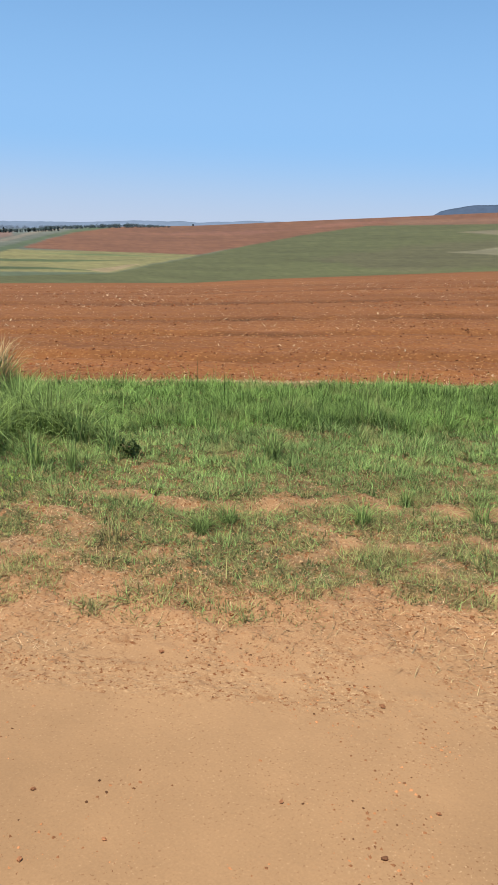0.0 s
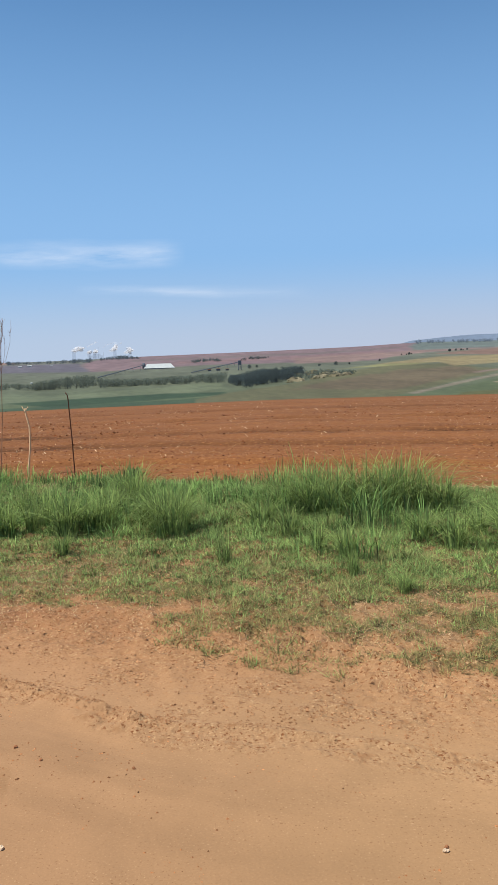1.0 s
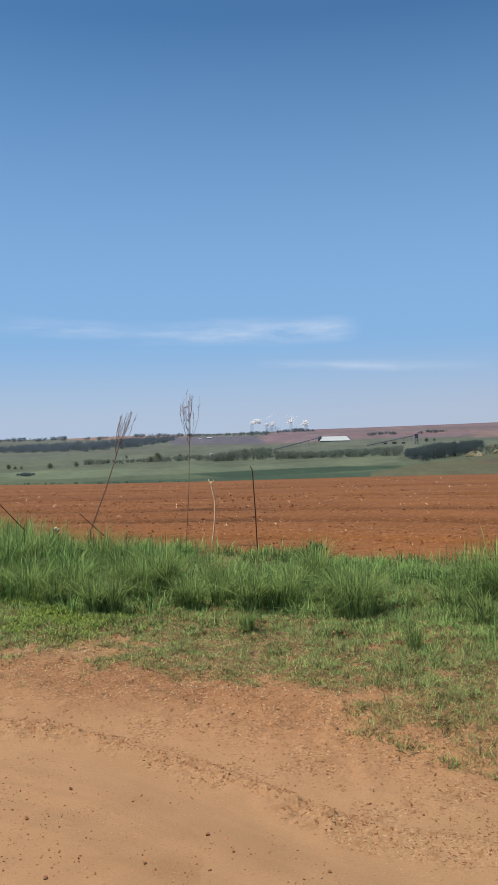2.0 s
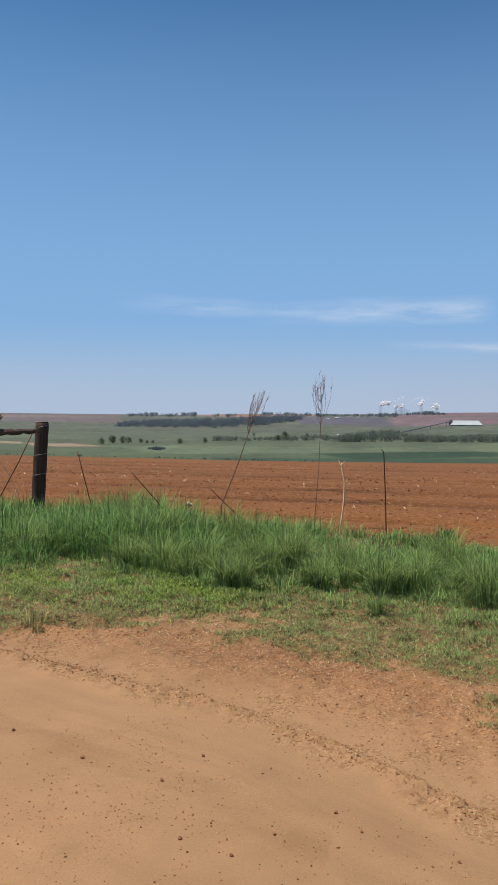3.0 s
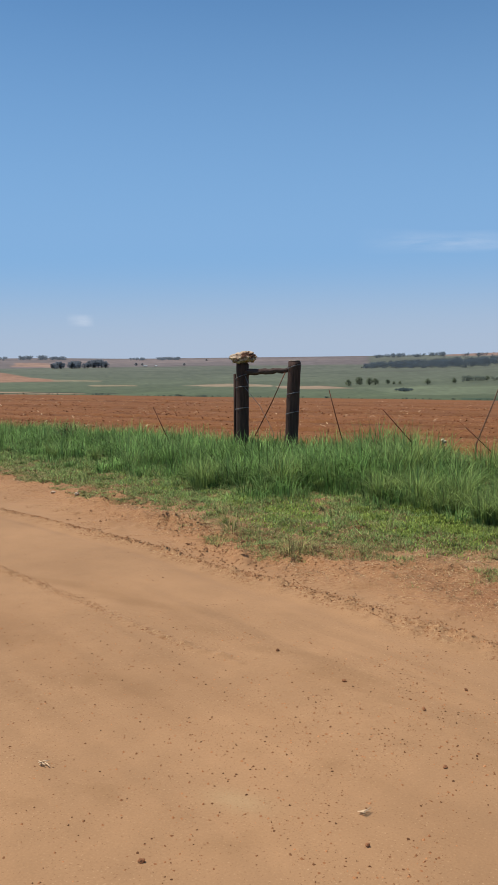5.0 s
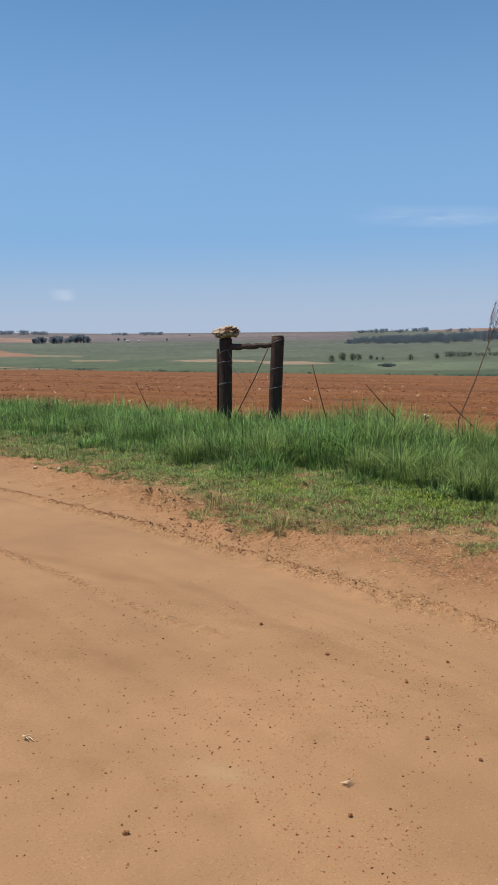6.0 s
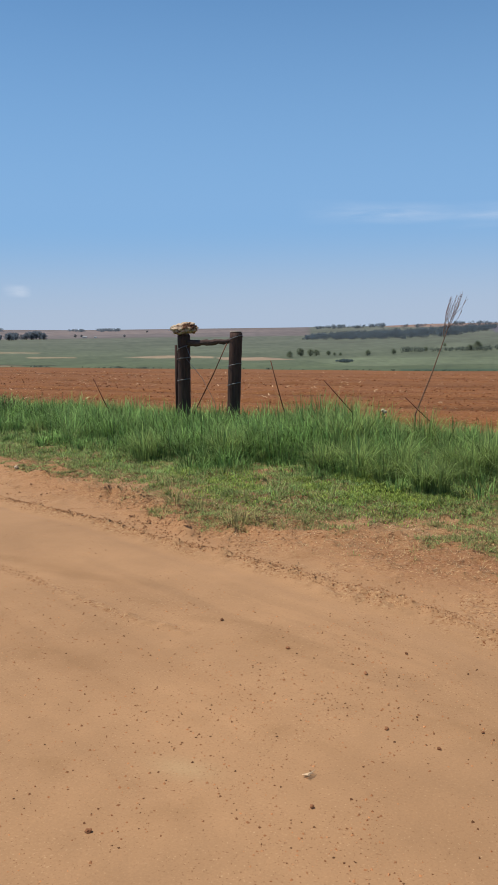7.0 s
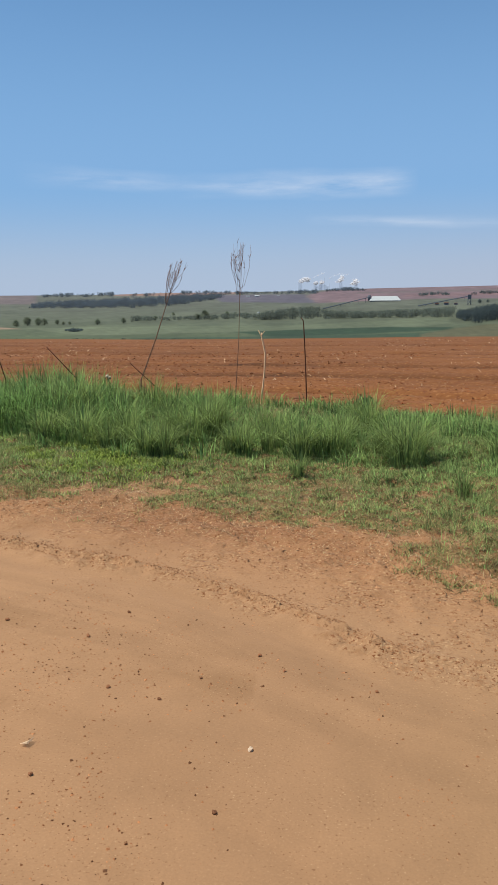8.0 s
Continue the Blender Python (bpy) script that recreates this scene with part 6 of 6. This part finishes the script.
def build_mine():
    """The white stockpile shed, its inclined conveyors and the transfer tower."""
    p, r, across, away = far_frame(1.85, -0.72)
    d = r * math.tan(radians(1.0))
    e = thing("mine_shed", p, "long white sheet-metal stockpile shed with a hipped roof", "industrial building")
    bm = bmesh.new()
    lo, hi = [(-1.02, -0.3), (1.05, -0.3), (1.05, 0.4), (-1.02, 0.4)], [(-0.82, 0.0), (0.78, 0.0), (0.78, 0.12), (-0.82, 0.12)]
    at = lambda u, v, z: across * u * d + away * v * d + Vector((0, 0, z * d))
    low = [bm.verts.new(at(u, v, 0.05)) for u, v in lo]
    top = [bm.verts.new(at(u, v, 0.34)) for u, v in hi]
    for i in range(4):
        bm.faces.new((low[i], low[(i + 1) % 4], top[(i + 1) % 4], top[i]))
    bm.faces.new(top)
    part("roof", bm, SHEET, e, "white pitched roof", smooth=False)
    bm = bmesh.new()
    low = [bm.verts.new(at(u * 0.98, v * 0.98, -0.06)) for u, v in lo]
    top = [bm.verts.new(at(u * 0.98, v * 0.98, 0.06)) for u, v in lo]
    for i in range(4):
        bm.faces.new((low[i], low[(i + 1) % 4], top[(i + 1) % 4], top[i]))
    part("wall", bm, STEEL, e, "dark lower wall", smooth=False)
    bm = bmesh.new()
    tube(bm, [at(-1.02, -0.1, 0.05), at(-1.02, -0.1, 0.40)], 0.10 * d, 6)
    part("head_house", bm, STEEL, e, "dark conveyor head house")

    def conveyor(a0, e0, a1, e1, name, label):
        """An inclined gantry on trestle legs."""
        p0, p1 = Vector(far_at(a0, e0)[0]) + Vector((0, 0, 1)), EYE_POINT + azel(a1, e1) * r * 0.98
        foot = Vector(ground_at(a0, math.hypot(p0.x, p0.y)))
        c = thing(name, foot, label, "conveyor")
        part("gantry", tube(bmesh.new(), [p0 - foot, p1 - foot], 0.024 * d, 4), STEEL, c, smooth=False)
        for k in range(5):
            q = p0.lerp(p1, (k + 0.6) / 5.2)
            g = Vector(ground_xy(q.x, q.y))
            if q.z > g.z + 1:
                part("trestle", tube(bmesh.new(), [g - foot, q - foot], 0.012 * d, 4), STEEL, c, smooth=False)

    conveyor(-2.2, -1.24, 0.85, -0.44, "conveyor", "dark inclined conveyor gantry running up to the white shed")
    conveyor(4.0, -1.12, 7.2, -0.44, "conveyor", "dark inclined conveyor gantry running up to a tower")
    p, r2, across2, away2 = far_frame(7.25, -1.0)
    h = r2 * math.tan(radians(0.66))
    t = thing("transfer_tower", p, "dark steel transfer tower of the mine", "tower")
    bm = bmesh.new()
    box(bm, -0.16 * h, -0.16 * h, 0.55 * h, 0.16 * h, 0.16 * h, h)
    part("cabin", bm, STEEL, t, smooth=False)
    for u in (-1, 1):
        for v in (-1, 1):
            part("leg", tube(bmesh.new(), [(u * 0.15 * h, v * 0.15 * h, -0.3 * h), (u * 0.13 * h, v * 0.13 * h, 0.6 * h)], 0.022 * h, 5), STEEL, t)
    part("cross_bracing", tube(tube(bmesh.new(), [(-0.15 * h, -0.16 * h, 0), (0.14 * h, -0.15 * h, 0.55 * h)], 0.014 * h, 4), [(0.15 * h, -0.16 * h, 0), (-0.14 * h, -0.15 * h, 0.55 * h)], 0.014 * h, 4), STEEL, t)
    for a, el, hh in ((5.2, -0.98, 0.12), (5.8, -0.98, 0.15), (6.4, -0.98, 0.12)):
        p, r3, _, _ = far_frame(a, el)
        s = r3 * math.tan(radians(hh))
        b = thing("plant_building", p, "small grey plant building of the mine", "industrial building", "mine buildings")
        bm = bmesh.new()
        box(bm, -0.9 * s, -0.6 * s, -0.3 * s, 0.9 * s, 0.6 * s, 0.75 * s)
        part("wall", bm, STEEL, b, smooth=False)
        bm = bmesh.new()
        v = [bm.verts.new(q) for q in ((-s, -0.7 * s, 0.75 * s), (s, -0.7 * s, 0.75 * s), (s, 0.7 * s, 0.75 * s), (-s, 0.7 * s, 0.75 * s), (-s, 0, s), (s, 0, s))]
        for f in ((0, 1, 5, 4), (2, 3, 4, 5), (0, 4, 3), (1, 2, 5)):
            bm.faces.new([v[i] for i in f])
        part("roof", bm, RUST, b, "rusty brown sheet roof", smooth=False)


EYE_POINT = Vector((0, 0, EYE))
build_mine()


def build_power_station():
    """Four cooling towers with steam, and thin chimneys, hazy on the horizon."""
    r = 4600.0
    deg = r * math.tan(radians(1.0))

    def spot(az, el):
        return EYE_POINT + Vector((math.sin(radians(az)) * r, math.cos(radians(az)) * r, r * math.tan(radians(el))))

    def plume(name, knots, seed, count, parent, label):
        """A drifting cloud of small flakes along a bent line of (across, up, radius) in degrees, thin at its rim."""
        g = np.random.default_rng(seed)
        t = g.uniform(0, len(knots) - 1.001, count)
        k = np.array(knots)
        i, f = t.astype(int), (t % 1)[:, None]
        mid = k[i] * (1 - f) + k[i + 1] * f
        billow = 0.55 + 0.9 * vnoise(t * 3.0, t * 0 + seed, 5)
        d = g.normal(0, 0.42, (count, 3)) * (mid[:, 2] * billow)[:, None]
        p = (np.stack([mid[:, 0], 6 * (mid[:, 1] - knots[0][1]), mid[:, 1]], 1) + d * np.array([1.1, 0.6, 0.8])) * deg
        v, f = leaf_cloud(p, np.full(count, 0.4), 1, 0.02 * deg, seed)
        core = bmesh.new()
        for q in range(0, count, 70):
            bmesh.ops.create_icosphere(core, subdivisions=2, radius=0.5 * mid[q, 2] * billow[q] * deg, matrix=Matrix.Translation(p[q]) @ Matrix.Diagonal((1.1, 0.5, 0.7, 1)))
        cv = np.array([tuple(w.co) for w in core.verts])
        core.verts.index_update()
        cf = np.array([[w.index for w in face.verts] for face in core.faces])
        core.free()
        ob = new(name, mesh_from(name, np.vstack([v, cv]), np.vstack([f, cf + len(v)]), (STEAM,), True))
        ob.parent = parent
        return tagged(ob, label, kind="stuff")

    towers = ((-3.72, 0.36, 0.90, ((0, 0, 0.12), (0.14, 0.12, 0.12), (0.30, 0.24, 0.17), (0.46, 0.20, 0.10))),
              (-2.74, 0.30, 0.82, ((0, 0, 0.12), (0.06, 0.08, 0.13))),
              (-2.37, 0.28, 0.82, ((0, 0, 0.10), (0.12, 0.12, 0.09))),
              (-1.06, 0.36, 0.94, ((-0.1, 0, 0.12), (0.0, 0.12, 0.15), (0.08, 0.28, 0.14), (0.10, 0.36, 0.08))),
              (-0.06, 0.34, 0.82, ((-0.06, 0, 0.11), (0.0, 0.12, 0.13), (0.02, 0.24, 0.08))))
    for i, (az, w, high, steam) in enumerate(towers):
        foot = spot(az, -0.3)
        e = thing("cooling_tower", foot, "hazy concrete cooling tower with a white plume of steam", "cooling tower", "power station cooling towers")
        bm = bmesh.new()
        prof = [(0.0, 1.0), (0.25, 0.86), (0.5, 0.74), (0.72, 0.68), (0.88, 0.69), (1.0, 0.73)]
        tube(bm, [(0, 0, t * high * deg) for t, _ in prof], [0.5 * w * k * deg for _, k in prof], 20, cap=False)
        part("shell", bm, CONCRETE, e)
        plume("steam_plume", [(u, high + z - 0.03, s * 1.22) for u, z, s in steam], 40 + i, 800 * len(steam), e, "white billowing steam")
        if i in (1, 3):
            drift = ((-0.10, 1.18, 0.04), (0.20, 1.38, 0.08), (0.55, 1.52, 0.05)) if i == 1 else ((-0.76, 1.10, 0.04), (-0.45, 1.34, 0.08), (-0.1, 1.44, 0.08), (0.44, 1.36, 0.05))
            plume("steam_wisp", [(u, z, 1.1 * q) for u, z, q in drift], 60 + i, 380, e, "thin drifting steam")
    for az, h in ((-2.13, 0.86), (-1.80, 0.50)):
        foot = spot(az, -0.3)
        e = thing("chimney", foot, "thin hazy power station chimney", "chimney", "power station chimneys")
        part("shaft", tube(bmesh.new(), [(0, 0, 0), (0, 0, (h + 0.3) * deg)], [0.02 * deg, 0.014 * deg], 10), CONCRETE, e)
    foot = spot(-2.3, -0.3)
    e = thing("boiler_house", foot, "hazy block of the far power station", "industrial building")
    a = radians(-2.3)
    bm = bmesh.new()
    box(bm, -0.45 * deg, -0.1 * deg, 0, 0.45 * deg, 0.1 * deg, 0.60 * deg)
    box(bm, -0.2 * deg, -0.09 * deg, 0.60 * deg, 0.3 * deg, 0.09 * deg, 0.70 * deg)
    part("block", bm, CONCRETE, e, smooth=False)


build_power_station()


def build_hills(name, label, material, span, top, r):
    """A far range of hills, behind the farmland."""
    n = int((span[1] - span[0]) / 0.12)
    verts, faces = [], []
    for i in range(n + 1):
        a = span[0] + (span[1] - span[0]) * i / n
        t = top(a) + 0.05 * (noise.noise(Vector((a * 0.9, 3, 0))) + 0.5 * noise.noise(Vector((a * 3.1, 7, 0))))
        for k, (dr, f) in enumerate(((0, -1.0), (40, 0.1), (90, 0.65), (150, 0.92), (200, 1.0), (290, 0.6))):
            z = EYE + (r + dr) * math.tan(radians(t)) * f if f > 0 else -60
            verts.append(((r + dr) * math.sin(radians(a)), (r + dr) * math.cos(radians(a)), z))
    for i in range(n):
        for k in range(5):
            faces.append((i * 6 + k, (i + 1) * 6 + k, (i + 1) * 6 + k + 1, i * 6 + k + 1))
    tagged(new(name, mesh_from(name, verts, np.array(faces)[:, ::-1], (material,), True)), label, "hills", kind="structure")


build_hills("backdrop", "far hills on the horizon, painted pale blue for haze", HILL, (17, 57), line((17, 0.2), (18.7, 0.6), (21.9, 0.84), (29.4, 0.98), (35.4, 1.16), (39, 1.42), (43.3, 1.46), (46, 1.66), (50, 1.72), (53, 2.0), (57, 2.3)), 4350.0)
build_hills("backdrop", "wooded hill on the horizon, painted dark blue for haze", HILL_DARK, (57.6, 85), line((57.6, 2.2), (58.4, 2.72), (60.1, 3.06), (62, 3.2), (70, 3.4), (85, 2.0)), 4400.0)


def build_homesteads():
    for i, (a, el, s) in enumerate(((-6.6, -0.32, 0.09), (-7.2, -0.34, 0.07), (-5.2, -0.3, 0.06), (-36.0, -0.46, 0.08), (-35.3, -0.47, 0.06), (-13.0, -0.02, 0.05), (-6.5, -1.42, 0.08), (-5.7, -1.4, 0.06))):
        p, r, _, _ = far_frame(a, el)
        k = r * math.tan(radians(s))
        e = thing("farm_building", p, "small pale farm building far off among trees", "house", "farm buildings", turn=20 * i)
        bm = bmesh.new()
        box(bm, -1.6 * k, -0.6 * k, -0.3 * k, 1.6 * k, 0.6 * k, 0.7 * k)
        part("wall", bm, PLASTER, e, smooth=False)
        bm = bmesh.new()
        v = [bm.verts.new(q) for q in ((-1.75 * k, -0.75 * k, 0.65 * k), (1.75 * k, -0.75 * k, 0.65 * k), (1.75 * k, 0.75 * k, 0.65 * k), (-1.75 * k, 0.75 * k, 0.65 * k), (-1.75 * k, 0, 1.1 * k), (1.75 * k, 0, 1.1 * k))]
        for f in ((0, 1, 5, 4), (2, 3, 4, 5), (0, 4, 3), (1, 2, 5)):
            bm.faces.new([v[j] for j in f])
        part("roof", bm, SHEET, e, smooth=False)


build_homesteads()
